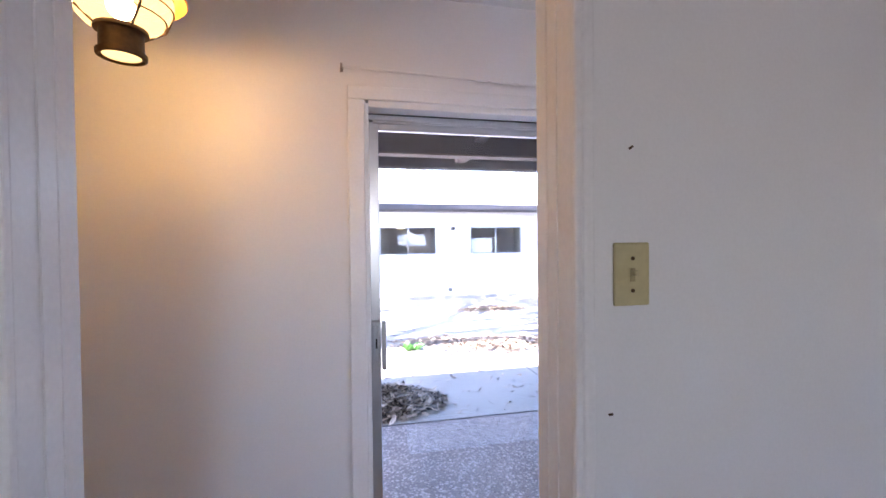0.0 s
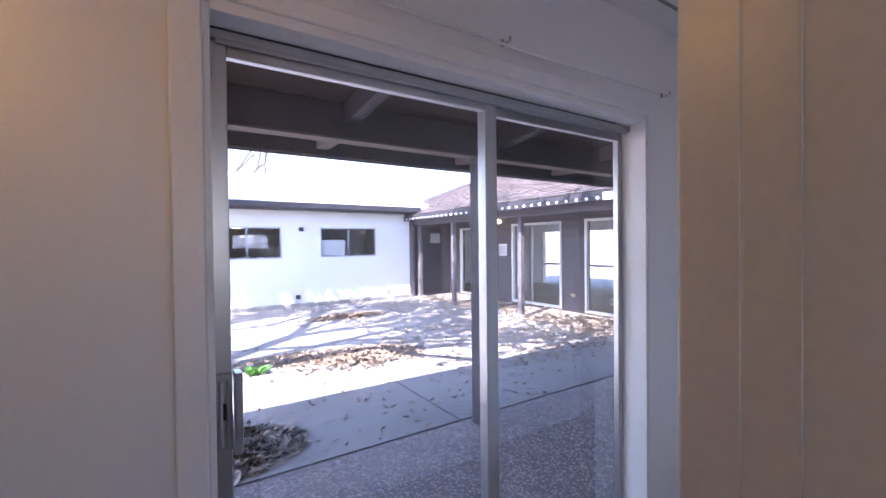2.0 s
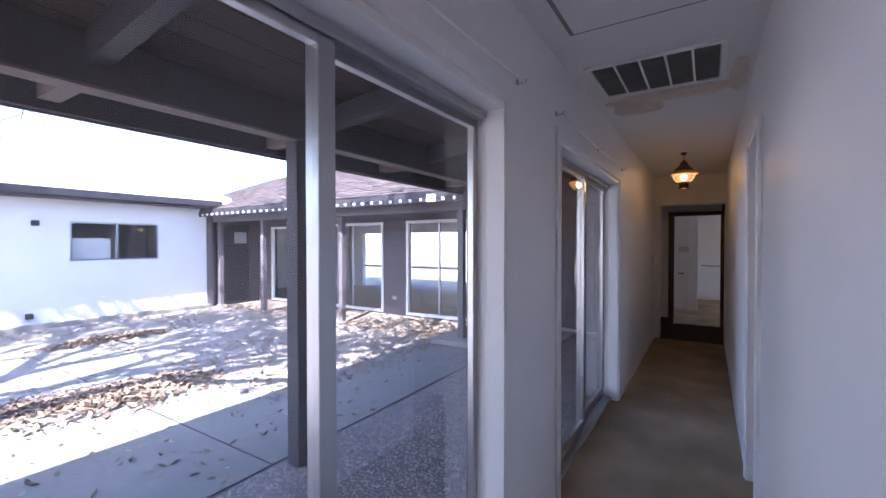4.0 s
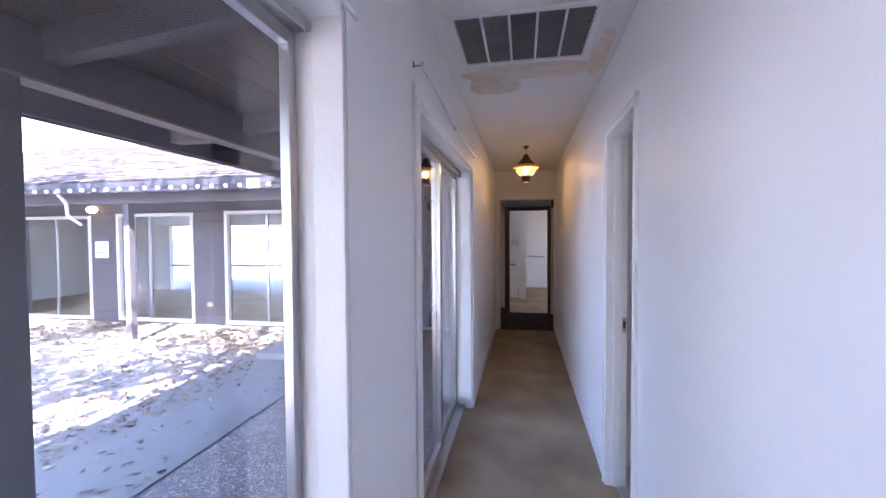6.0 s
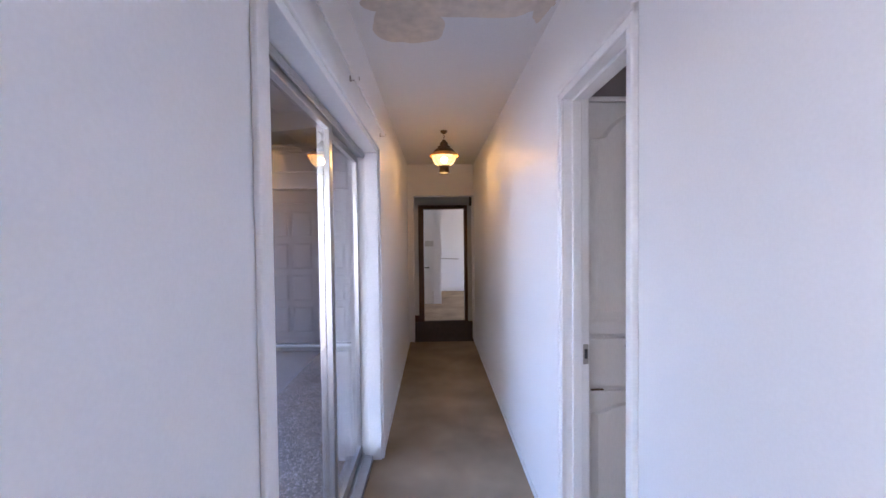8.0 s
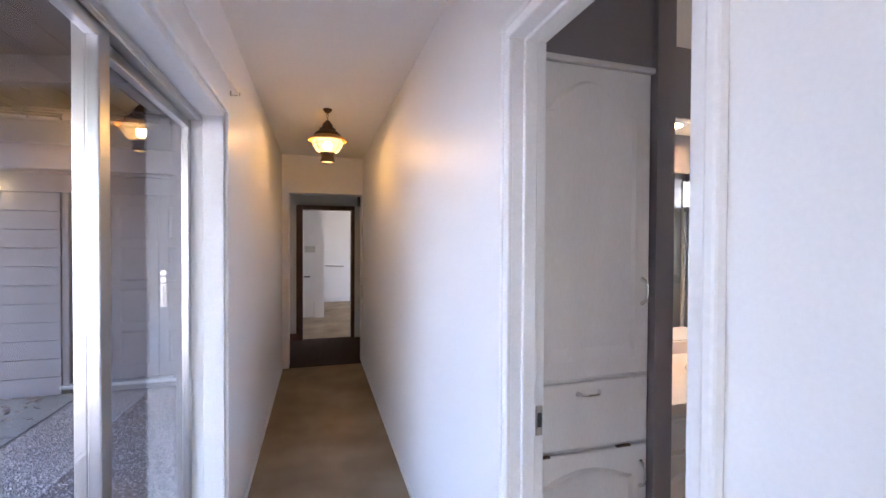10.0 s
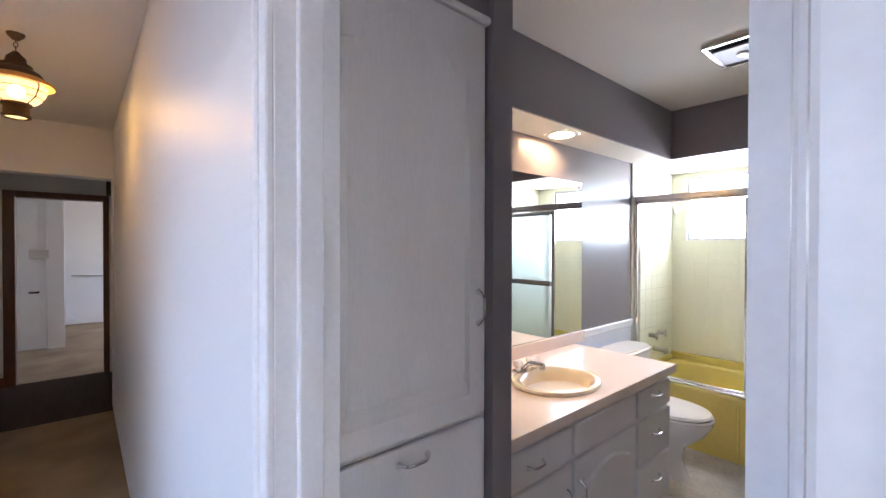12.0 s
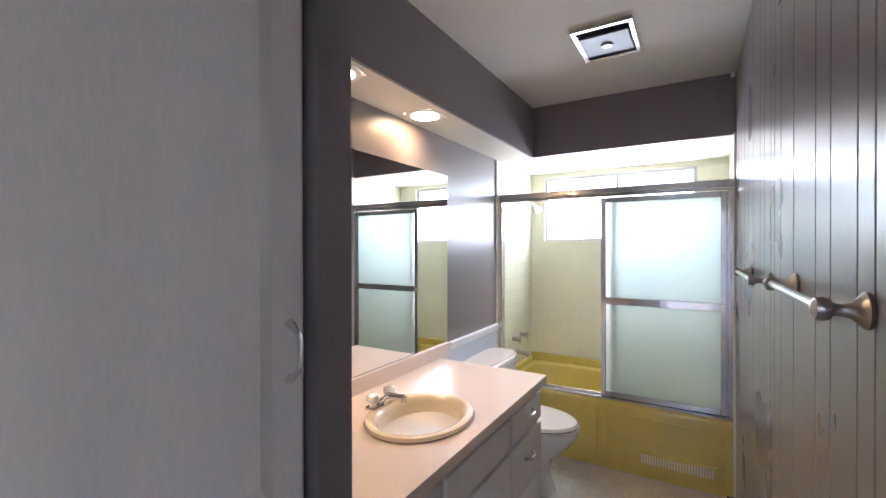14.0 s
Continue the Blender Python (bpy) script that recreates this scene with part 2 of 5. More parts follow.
def prism(bm, outline, axis, lo, hi):
    """A plate: a closed outline of (u, v) pushed along axis from lo to hi."""
    def at(u, v, w):
        return {"x": (w, u, v), "y": (u, w, v), "z": (u, v, w)}[axis]
    a = [bm.verts.new(at(u, v, lo)) for u, v in outline]
    b = [bm.verts.new(at(u, v, hi)) for u, v in outline]
    n = len(outline)
    bm.faces.new(a[::-1])
    bm.faces.new(b)
    for i in range(n):
        bm.faces.new((a[i], a[(i + 1) % n], b[(i + 1) % n], b[i]))
    bmesh.ops.recalc_face_normals(bm, faces=bm.faces)
    return bm


def ob_from(name, bm, material, smooth=False):
    me = bpy.data.meshes.new(name)
    bmesh.ops.recalc_face_normals(bm, faces=bm.faces)
    bm.to_mesh(me)
    bm.free()
    me.materials.append(material)
    if smooth:
        for p in me.polygons:
            p.use_smooth = True
        me.set_sharp_from_angle(angle=radians(40))
    return new(name, me)


def part(name, bm, material, parent, label="", smooth=False):
    o = ob_from(name, bm, material, smooth)
    o.parent = parent
    if label:
        tagged(o, label)
    return o


def solid(name, bm, material, label="", category="", kind="", group="", smooth=False):
    return tagged(ob_from(name, bm, material, smooth), label, category, group, kind)


def thing(name, at, label, category, group="", kind=""):
    o = new(name)
    o.empty_display_size = 0.1
    o.matrix_world = pose(*at)
    return tagged(o, label, category, group, kind)


def wall(name, label, rows, material=None):
    return solid(name, boxes(*rows), material or WALL, label, "wall", "structure")


# ---- the house: hall, entry room, bathroom ----
H = 2.44
N, S = 2.405, 1.50
OUT = 2.565
wall("wall_north", "white painted hall wall with two sliding glass doors", [
    (-1.2, N, 0, 0.765, OUT, H), (0.765, N, 2.02, 2.535, OUT, H), (2.535, N, 0, 3.26, OUT, H), (3.26, N, 2.02, 5.06, OUT, H), (5.06, N, 0, 8.12, OUT, H)])
wall("wall_west", "white painted end wall of the hall", [(-1.35, 1.40, 0, -1.2, OUT, H)])
wall("wall_south_entry", "white painted wall between entry room and hall", [
    (-1.2, 1.365, 0, 0.248, S, H), (0.248, 1.365, 2.055, 1.095, S, H), (1.095, 1.365, 0, 3.30, S, H)])
wall("wall_south", "white painted hall wall with the bathroom door opening", [
    (3.30, 1.40, 0, 3.492, S, H), (3.492, 1.40, 2.03, 4.12, S, H), (4.12, 1.40, 0, 8.12, S, H)])
solid("floor", box(-1.35, -3.1, -0.12, 8.12, 2.46, 0), CARPET, "worn beige carpet with grey tracks in the hall", "carpet", "structure")
solid("ceiling", boxes((-1.35, S, H, 8.12, N, H + 0.06), (-1.35, -3.1, H, 3.40, S, H + 0.06)), CEIL, "white painted hall ceiling", "ceiling", "structure")
# entry room behind the camera's start; its south window is unseen, assumed for light
wall("wall_entry_room", "plain white walls of the entry room", [
    (-1.35, -3.1, 0, -1.2, 1.40, H), (3.30, -3.1, 0, 3.40, 1.365, H), (-1.2, -3.1, 0, 0.1, -2.98, H), (1.1, -3.1, 0, 3.30, -2.98, H), (0.1, -3.1, 0, 1.1, -2.98, 1.3), (0.1, -3.1, 2.0, 1.1, -2.98, H)])
# unseen slab, added so the sky does not shine into the rooms
solid("roof", boxes((-1.6, -3.4, 2.66, 8.6, 2.62, 2.72), (3.3, -3.4, 2.5, 8.6, -2.6, 2.66)), GRAVELROOF, "unseen flat slab added over the hall wing against sky light", "roof", "structure")

# hall end: header, vestibule with dark floor, brown frame, far room
wall("wall_hall_end", "white header and returns where the hall meets the vestibule", [
    (8.12, 1.50, 2.013, 8.30, 2.405, H), (8.12, 2.33, 0, 8.30, 2.75, 2.013), (8.12, 1.2, 0, 8.30, 1.512, 2.013), (8.12, 2.405, 2.013, 8.30, 2.75, H), (8.12, 1.2, 2.013, 8.30, 1.50, H)])
solid("floor_vestibule", box(8.12, 1.2, -0.12, 9.58, 2.75, 0.004), DARKFLOOR, "dark wood vestibule floor", "floor", "structure")
wall("wall_vestibule", "white vestibule walls", [(8.30, 2.62, 0, 9.52, 2.75, H), (8.30, 1.2, 0, 9.52, 1.34, H),
                                               (9.52, 2.314, 0, 9.64, 4.2, H), (9.52, -2, 0, 9.64, 1.481, H), (9.52, 1.481, 1.989, 9.64, 2.314, H)])
solid("ceiling_vestibule", box(8.12, 1.2, H, 9.64, 2.75, H + 0.06), CEIL, "white vestibule ceiling", "ceiling", "structure")
solid("baseboard", boxes((8.30, 2.60, 0, 9.50, 2.62, 0.11), (8.30, 1.34, 0, 9.50, 1.36, 0.11), (9.50, 2.314, 0, 9.519, 2.60, 0.11), bevel=0.004), BROWN, "dark brown vestibule baseboard", "baseboard", "structure")
end_door = thing("door_3", (9.58, 1.90, 0), "dark brown wooden door frame at the hall end", "door frame", kind="structure")
for a in ((9.50, 2.225, 0.004, 9.66, 2.314, 1.989), (9.50, 1.481, 0.004, 9.66, 1.532, 1.989), (9.50, 1.532, 1.925, 9.66, 2.225, 1.989)):
    p = part("frame_member", box(*a, bevel=0.006), BROWN, end_door)
    p.matrix_parent_inverse = end_door.matrix_world.inverted()
solid("door_closer", box(8.305, 1.512, 1.885, 8.36, 1.545, 2.012, bevel=0.008), BLACK, "small black box fixed high beside the header", "fixture")
solid("floor_far_room", box(9.58, -2, -0.12, 13.9, 4.2, 0), CARPET, "beige carpet of the far room", "carpet", "structure")
# south opening at x 10.9 to 12.5 is unseen, cut for the added lamp
wall("wall_far_room", "cream painted far room walls", [(13.6, -2, 0, 13.75, 4.2, H), (9.64, 4.05, 0, 13.75, 4.2, H),
    (9.64, -2.1, 0, 10.9, -1.95, H), (12.5, -2.1, 0, 13.75, -1.95, H), (10.9, -2.1, 0, 12.5, -1.95, 0.9), (10.9, -2.1, 2.1, 12.5, -1.95, H), (11.42, 1.90, 0, 11.54, 2.08, H), (11.42, 2.08, 2.05, 11.54, 4.05, H), (11.42, 2.88, 0, 11.54, 4.05, 2.05)])
solid("ceiling_far_room", box(9.52, -2.1, H, 13.75, 4.2, H + 0.06), CEIL, "white far room ceiling", "ceiling", "structure")


def local(root, o):
    """Keep a part built in world metres in its place under root."""
    o.matrix_parent_inverse = root.matrix_world.inverted()
    return o


fd = thing("door_4", (11.44, 2.48, 0), "white door with a dark knob in the far room", "door", kind="structure")
leaf = local(fd, part("leaf", boxes((11.44, 2.085, 0.01, 11.48, 2.875, 2.04), (11.43, 2.17, 0.2, 11.44, 2.79, 0.95), (11.43, 2.17, 1.1, 11.44, 2.79, 1.9)), TRIM, fd))
k = bmesh.new(); cyl(k, (11.44, 2.17, 0.79), (11.39, 2.17, 0.79), 0.015); cyl(k, (11.39, 2.17, 0.79), (11.39, 2.26, 0.79), 0.012)
local(fd, part("handle", k, BLACK, fd, "dark lever handle"))
solid("wall_vent", boxes((11.405, 2.06, 1.25, 11.42, 2.25, 1.37), bevel=0.003), INTERIOR, "small grey vent plate on the white wall", "vent")
tb = bmesh.new(); cyl(tb, (13.55, 1.40, 0.86), (13.55, 1.86, 0.88), 0.012); cyl(tb, (13.60, 1.45, 0.86), (13.55, 1.45, 0.86), 0.012); cyl(tb, (13.60, 1.82, 0.88), (13.55, 1.82, 0.88), 0.012)
solid("grab_bar", tb, NICKEL, "thin grey metal bar on the far wall", "bar", smooth=True)
solid("baseboard_far", box(13.58, -1.95, 0, 13.599, 4.05, 0.09, bevel=0.003), TRIM, "white baseboard", "baseboard", "structure")
solid("trim_hall_base", boxes((5.135, N - 0.012, 0, 8.115, N - 0.0005, 0.035), (4.16, S + 0.0005, 0, 8.115, S + 0.012, 0.035), (-1.19, N - 0.012, 0, 0.69, N - 0.0005, 0.035), bevel=0.003), TRIM, "low white skirting along the hall carpet", "baseboard", "structure")


# door casings round plain openings
def casing(name, x0, x1, top, y_face, side, label, w=0.068):
    """Moulded trim on one face of a wall round an opening; side is +1 for the north face, -1 for the south."""
    root = thing(name, ((x0 + x1) / 2, y_face, 0), label, "door casing", kind="structure")
    a, b = y_face, y_face + side * 0.014
    c = y_face + side * 0.022
    for nm, r in (("casing_left", (x0 - w, 0, x0, top)), ("casing_right", (x1, 0, x1 + w, top)), ("casing_head", (x0 - w, top, x1 + w, top + w))):
        bm = bmesh.new()
        bx(bm, r[0], min(a, b), r[1], r[2], max(a, b), r[3], bevel=0.004)
        if nm == "casing_head":
            bx(bm, r[0], min(a, c), r[3] - 0.022, r[2], max(a, c), r[3], bevel=0.006)
        elif nm == "casing_left":
            bx(bm, r[0], min(a, c), r[1], r[0] + 0.022, max(a, c), r[3] + w - 0.023, bevel=0.006)
        else:
            bx(bm, r[2] - 0.022, min(a, c), r[1], r[2], max(a, c), r[3] + w - 0.023, bevel=0.006)
        local(root, part(nm, bm, TRIM, root))
    return root


def jamb(name, x0, x1, top, ya, yb, label, t=0.02, stop=0.012):
    root = thing(name, ((x0 + x1) / 2, (ya + yb) / 2, 0), label, "door jamb", kind="structure")
    ym = (ya + yb) / 2
    for nm, bm in (("jamb_left", boxes((x0 - t, ya, 0, x0, yb, top + t), (x0, ym - 0.02, 0, x0 + stop, ym + 0.02, top), bevel=0.003)),
                   ("jamb_right", boxes((x1, ya, 0, x1 + t, yb, top + t), (x1 - stop, ym - 0.02, 0, x1, ym + 0.02, top), bevel=0.003)),
                   ("jamb_head", boxes((x0, ya, top, x1, yb, top + t), (x0 + stop, ym - 0.02, top - stop, x1 - stop, ym + 0.02, top), bevel=0.003))):
        local(root, part(nm, bm, TRIM, root))
    return root


jamb("door_5", 0.268, 1.075, 2.035, 1.362, 1.503, "white painted jamb between entry room and hall", stop=0.0015)
casing("trim_entry_south", 0.268, 1.075, 2.035, 1.365, -1, "white rounded bead on the entry room side", 0.034)
j = jamb("door_6", 3.512, 4.10, 2.01, 1.397, 1.503, "white painted bathroom door jamb")
lm = boxes((4.0955, 1.402, 0.90, 4.0998, 1.424, 0.985), bevel=0.002)
local(j, part("strike_plate", lm, NICKEL, j, "worn metal strike plate"))
lk = boxes((4.093, 1.407, 0.925, 4.0953, 1.419, 0.965))
local(j, part("latch_hole", lk, BLACK, j, "dark latch hole"))
bl = thing("door_9", (3.56, 1.1, 0), "white bathroom door standing open against the wall", "door", kind="structure")
local(bl, part("leaf", prism(bmesh.new(), [(3.532, 1.371), (3.556, 1.371), (3.577, 0.86), (3.549, 0.86)], "z", 0.012, 1.995), WALL, bl))
local(bl, part("hinge_strip", box(3.513, 1.3735, 0.007, 3.557, 1.3965, 2.005), TRIM, bl))
for zz in (0.25, 1.75):
    q = bmesh.new(); cyl(q, (3.563, 1.379, zz - 0.045), (3.563, 1.379, zz + 0.045), 0.006, seg=10)
    local(bl, part("hinge", q, NICKEL, bl, smooth=True))
casing("trim_bath_north", 3.512, 4.10, 2.01, S, 1, "white moulded casing round the bathroom door", 0.05)

# ---- sliding glass doors ----
def sliding_door(name, x0, x1, top, mid, handle, label):
    root = thing(name, ((x0 + x1) / 2, 2.53, 0), label, "sliding door", kind="structure")
    def add(nm, bm, m, lab=""):
        return local(root, part(nm, bm, m, root, lab))
    # reveal boards
    add("reveal", boxes((x0 - 0.004, N - 0.002, 0.0, x0 + 0.012, 2.485, top + 0.02), bevel=0.003), TRIM, "white painted reveal board")
    add("reveal", boxes((x1 - 0.012, N - 0.002, 0.0, x1 + 0.004, 2.485, top + 0.02), bevel=0.003), TRIM, "white painted reveal board")
    add("reveal", boxes((x0 + 0.012, N - 0.002, top + 0.004, x1 - 0.012, 2.485, top + 0.04), bevel=0.003), TRIM, "white painted reveal board")
    # fixed outer frame
    add("frame_head", boxes((x0 + 0.004, 2.487, top - 0.022, x1 - 0.004, 2.562, top), (x0 + 0.03, 2.488, top - 0.034, x1 - 0.03, 2.494, top - 0.022), bevel=0.002), ALU)
    add("frame_side", boxes((x0 + 0.004, 2.53, 0.03, x0 + 0.035, 2.562, top - 0.022), bevel=0.002), ALU)
    add("frame_side", boxes((x1 - 0.0135, 2.53, 0.03, x1 - 0.004, 2.562, top - 0.022), bevel=0.002), ALU)
    add("sill_track", boxes((x0 + 0.004, 2.46, 0.0, x1 - 0.004, 2.562, 0.03), (x0 + 0.01, 2.515, 0.03, x1 - 0.01, 2.521, 0.048), (x0 + 0.01, 2.555, 0.03, x1 - 0.01, 2.561, 0.048), bevel=0.001), ALU)
    def leaf_panel(nm, a, b, y, st, sr):
        p = add(nm, boxes((a, y, 0.05, a + st, y + 0.028, top - 0.026), (b - sr, y, 0.05, b, y + 0.028, top - 0.026),
                          (a + st, y, 0.05, b - sr, y + 0.028, 0.11), (a + st, y, top - 0.06, b - sr, y + 0.028, top - 0.026), bevel=0.003), ALU)
        g = box(a + st - 0.004, y + 0.012, 0.106, b - sr + 0.004, y + 0.016, top - 0.056)
        go = part("pane", g, PANE, p, "clear window glass")
        go.visible_shadow = False
        return p
    moving = leaf_panel("sliding_panel", x0 + 0.014, mid + 0.045, 2.500, 0.042, 0.055)
    leaf_panel("fixed_panel", mid + 0.0, x1 - 0.0137, 2.531, 0.042, 0.02)
    gasket = boxes((x0 + 0.0125, 2.488, 0.05, x0 + 0.0138, 2.52, top - 0.05))
    add("gasket", gasket, BLACK, "black weather strip")
    if handle:
        hb = boxes((x0 + 0.018, 2.490, 0.92, x0 + 0.056, 2.503, 1.115), (x0 + 0.058, 2.455, 0.915, x0 + 0.076, 2.503, 1.12), (x0 + 0.024, 2.47, 0.935, x0 + 0.032, 2.492, 1.10), (x0 + 0.040, 2.47, 0.935, x0 + 0.048, 2.492, 1.10), bevel=0.003)
        part("handle", hb, ALU, moving, "ribbed aluminium pull handle with latch")
        part("latch", boxes((x0 + 0.030, 2.478, 1.0, x0 + 0.044, 2.491, 1.04), bevel=0.003), BLACK, moving, "black latch lever")
    return root


sliding_door("door_1", 0.765, 2.535, 1.98, 1.672, True, "aluminium sliding glass door to the courtyard, closed")
sliding_door("door_2", 3.26, 5.06, 1.98, 4.215, False, "aluminium sliding glass door farther along the hall")


def flat_casing(name, x0, x1, top):
    root = thing(name, ((x0 + x1) / 2, N, 0), "flat white painted casing round the sliding door", "casing", kind="structure")
    for nm, r in (("casing_side", (x0 - 0.07, 0, x0 - 0.005, top + 0.03)), ("casing_side", (x1 + 0.005, 0, x1 + 0.07, top + 0.03)), ("casing_head", (x0 - 0.07, top + 0.03, x1 + 0.07, top + 0.085))):
        local(root, part(nm, box(r[0], N - (0.005 if r[0] > 2.5 and r[0] < 2.6 else 0.016), r[1], r[2], N - 0.0005, r[3], bevel=0.002 if r[0] > 2.5 and r[0] < 2.6 else 0.005), TRIM, root))


flat_casing("trim_slider_one", 0.765, 2.535, 1.98)
flat_casing("trim_slider_two", 3.26, 5.06, 1.98)


def curtain_rod(x0, x1, z):
    root = thing("curtain_rod", ((x0 + x1) / 2, N, z), "thin white curtain rod sagging slightly over the sliding door", "curtain rod", "hall curtain rods")
    n, bm = 16, bmesh.new()
    pts = [(x0 + (x1 - x0) * i / n, 2.372, z - 0.02 * math.sin(math.pi * i / n)) for i in range(n + 1)]
    rings = [[bm.verts.new((p[0], p[1] + 0.0055 * math.cos(math.pi * k / 4), p[2] + 0.0055 * math.sin(math.pi * k / 4))) for k in range(8)] for p in pts]
    for a, b in zip(rings, rings[1:]):
        for k in range(8):
            bm.faces.new((a[k], a[(k + 1) % 8], b[(k + 1) % 8], b[k]))
    local(root, part("rod", bm, TRIM, root, smooth=True))
    for x in (x0, (x0 + x1) / 2, x1):
        q = boxes((x - 0.004, 2.372, z - 0.0085, x + 0.004, N - 0.004, z - 0.0058), (x - 0.004, 2.362, z - 0.0085, x + 0.004, 2.3655, z + 0.008), (x - 0.006, N - 0.006, z - 0.012, x + 0.006, N - 0.0005, z + 0.012), bevel=0.001)
        local(root, part("bracket", q, NICKEL, root, "small metal bracket"))


curtain_rod(0.675, 2.652, 2.126)
curtain_rod(3.19, 5.20, 2.133)


# ---- hall fixtures ----
def lantern(x, y, z):
    """Hanging nautical lantern; z is its lowest point."""
    root = thing("pendant_lantern", (x, y, z), "bronze hanging lantern with glowing ribbed amber glass", "pendant lamp", "hall lanterns")
    def add(nm, bm, m, lab="", parent=None):
        return part(nm, bm, m, parent or root, lab, True)
    add("base_ring", lathe(bmesh.new(), [(0.046, 0.0), (0.052, 0.002), (0.053, 0.012), (0.046, 0.014), (0.046, 0.06), (0.056, 0.062), (0.056, 0.07), (0.04, 0.07), (0.04, 0.004), (0.046, 0.0)], (0, 0, 0), caps=False), BRASS, "pierced bronze base")
    add("bottom_lens", lathe(bmesh.new(), [(0.045, 0.006), (0.045, 0.010)], (0, 0, 0)), AMBER, "glowing amber bottom lens")
    prof = [(0.05, 0.07), (0.075, 0.078), (0.088, 0.092), (0.09, 0.1), (0.096, 0.106), (0.103, 0.118), (0.105, 0.127), (0.109, 0.133), (0.112, 0.146), (0.11, 0.158), (0.104, 0.166), (0.1, 0.176)]
    add("glass_globe", lathe(bmesh.new(), prof, (0, 0, 0)), AMBER, "ribbed amber glass globe, lit")
    q = bmesh.new(); bmesh.ops.create_uvsphere(q, u_segments=12, v_segments=8, radius=0.03, matrix=Matrix.Translation((0, 0, 0.125)))
    add("bulb", q, BULB, "glowing bulb")
    for r, h in ((0.093, 0.101), (0.1085, 0.130), (0.1085, 0.162)):
        add("wire_ring", lathe(bmesh.new(), [(r, h - 0.002), (r + 0.003, h), (r, h + 0.002), (r - 0.002, h), (r, h - 0.002)], (0, 0, 0), caps=False), BRASS)
    add("rim", lathe(bmesh.new(), [(0.098, 0.184), (0.138, 0.158), (0.142, 0.163), (0.128, 0.180), (0.1, 0.194), (0.098, 0.184)], (0, 0, 0), caps=False), COPPER, "flared amber rim")
    add("cap", lathe(bmesh.new(), [(0.104, 0.188), (0.1, 0.2), (0.085, 0.22), (0.06, 0.235), (0.058, 0.25), (0.04, 0.255), (0.035, 0.285), (0.02, 0.3), (0.012, 0.312), (0.0, 0.314)], (0, 0, 0)), BRASS, "dark bronze cap")
    for i in range(4):
        a = math.pi / 4 + i * math.pi / 2
        c, s = math.cos(a), math.sin(a)
        bm = bmesh.new()
        pts = [(0.056, 0.066), (0.1, 0.1), (0.118, 0.146), (0.112, 0.176)]
        for (r1, h1), (r2, h2) in zip(pts, pts[1:]):
            cyl(bm, (r1 * c, r1 * s, h1), (r2 * c, r2 * s, h2), 0.003, seg=6)
        add("guard_wire", bm, BRASS)
    hk = bmesh.new()
    cyl(hk, (0.05, 0, 0.25), (0.085, 0, 0.268), 0.006, seg=8); cyl(hk, (0.085, 0, 0.268), (0.09, 0, 0.262), 0.012, seg=8)
    add("key", hk, BRASS, "side wick key")
    ch, n = bmesh.new(), 0
    h = 0.31
    while z + h < H - 0.012:
        m = pose(0, 0, h + 0.014, 90, 0, 90 * (n % 2)) @ Matrix.Diagonal((0.7, 1.15, 1, 1))
        vs = [m @ Vector((0.011 * math.cos(2 * math.pi * i / 10), 0.011 * math.sin(2 * math.pi * i / 10), 0)) for i in range(10)]
        for i in range(10):
            cyl(ch, vs[i], vs[(i + 1) % 10], 0.0018, seg=5)
        h, n = h + 0.022, n + 1
    add("chain", ch, BRASS)
    add("canopy", lathe(bmesh.new(), [(0.012, H - z - 0.03), (0.03, H - z - 0.012), (0.034, H - z - 0.0005)], (0, 0, 0)), BRASS)


lantern(6.312, 1.945, 2.043)
lantern(0.164, 1.876, 1.90)


def return_grille():
    root = thing("ceiling_grille", (3.72, 1.977, H), "white return-air grille with dusty grey filter panels", "vent")
    x0, x1, y0, y1 = 3.435, 4.012, 1.632, 2.322
    def add(nm, bm, m, lab=""):
        local(root, part(nm, bm, m, root, lab))
    add("frame", boxes((x0, y0, H - 0.012, x0 + 0.035, y1, H), (x1 - 0.035, y0, H - 0.012, x1, y1, H), (x0 + 0.035, y0, H - 0.012, x1 - 0.035, y0 + 0.03, H), (x0 + 0.035, y1 - 0.03, H - 0.012, x1 - 0.035, y1, H), bevel=0.003), TRIM)
    step = (y1 - y0 - 0.06) / 5
    for i in range(5):
        a = y0 + 0.03 + i * step
        add("filter_panel", box(x0 + 0.035, a + 0.006, H - 0.003, x1 - 0.035, a + step - 0.006, H - 0.001), FILTER, "dusty grey filter panel")
        for q in range(1, 14):
            u = x0 + 0.035 + (x1 - x0 - 0.07) * q / 14
            if i == 0:
                add("louvre", box(u - 0.0015, y0 + 0.03, H - 0.006, u + 0.0015, y1 - 0.03, H - 0.003), FILTER)
        if i:
            add("divider", box(x0 + 0.035, a - 0.006, H - 0.011, x1 - 0.035, a + 0.006, H - 0.001, bevel=0.002), TRIM)


return_grille()


def blotch(cx, cy, rx, ry, seed):
    """Outline of a stain with a wandering edge."""
    out = []
    for i in range(40):
        a = 2 * math.pi * i / 40
        k = 1 + 0.28 * noise.noise((1.6 * math.cos(a) + seed, 1.6 * math.sin(a), seed))
        out.append((cx + rx * k * math.cos(a), min(2.39, max(1.515, cy + ry * k * math.sin(a)))))
    return out


st = bmesh.new()
for i, r in enumerate(((4.16, 1.92, 0.13, 0.38), (4.36, 2.16, 0.20, 0.16), (4.02, 1.565, 0.34, 0.045))):
    prism(st, blotch(*r, seed=3.1 * i + 1), "z", H - 0.0012 - 0.0004 * i, H - 0.0002)
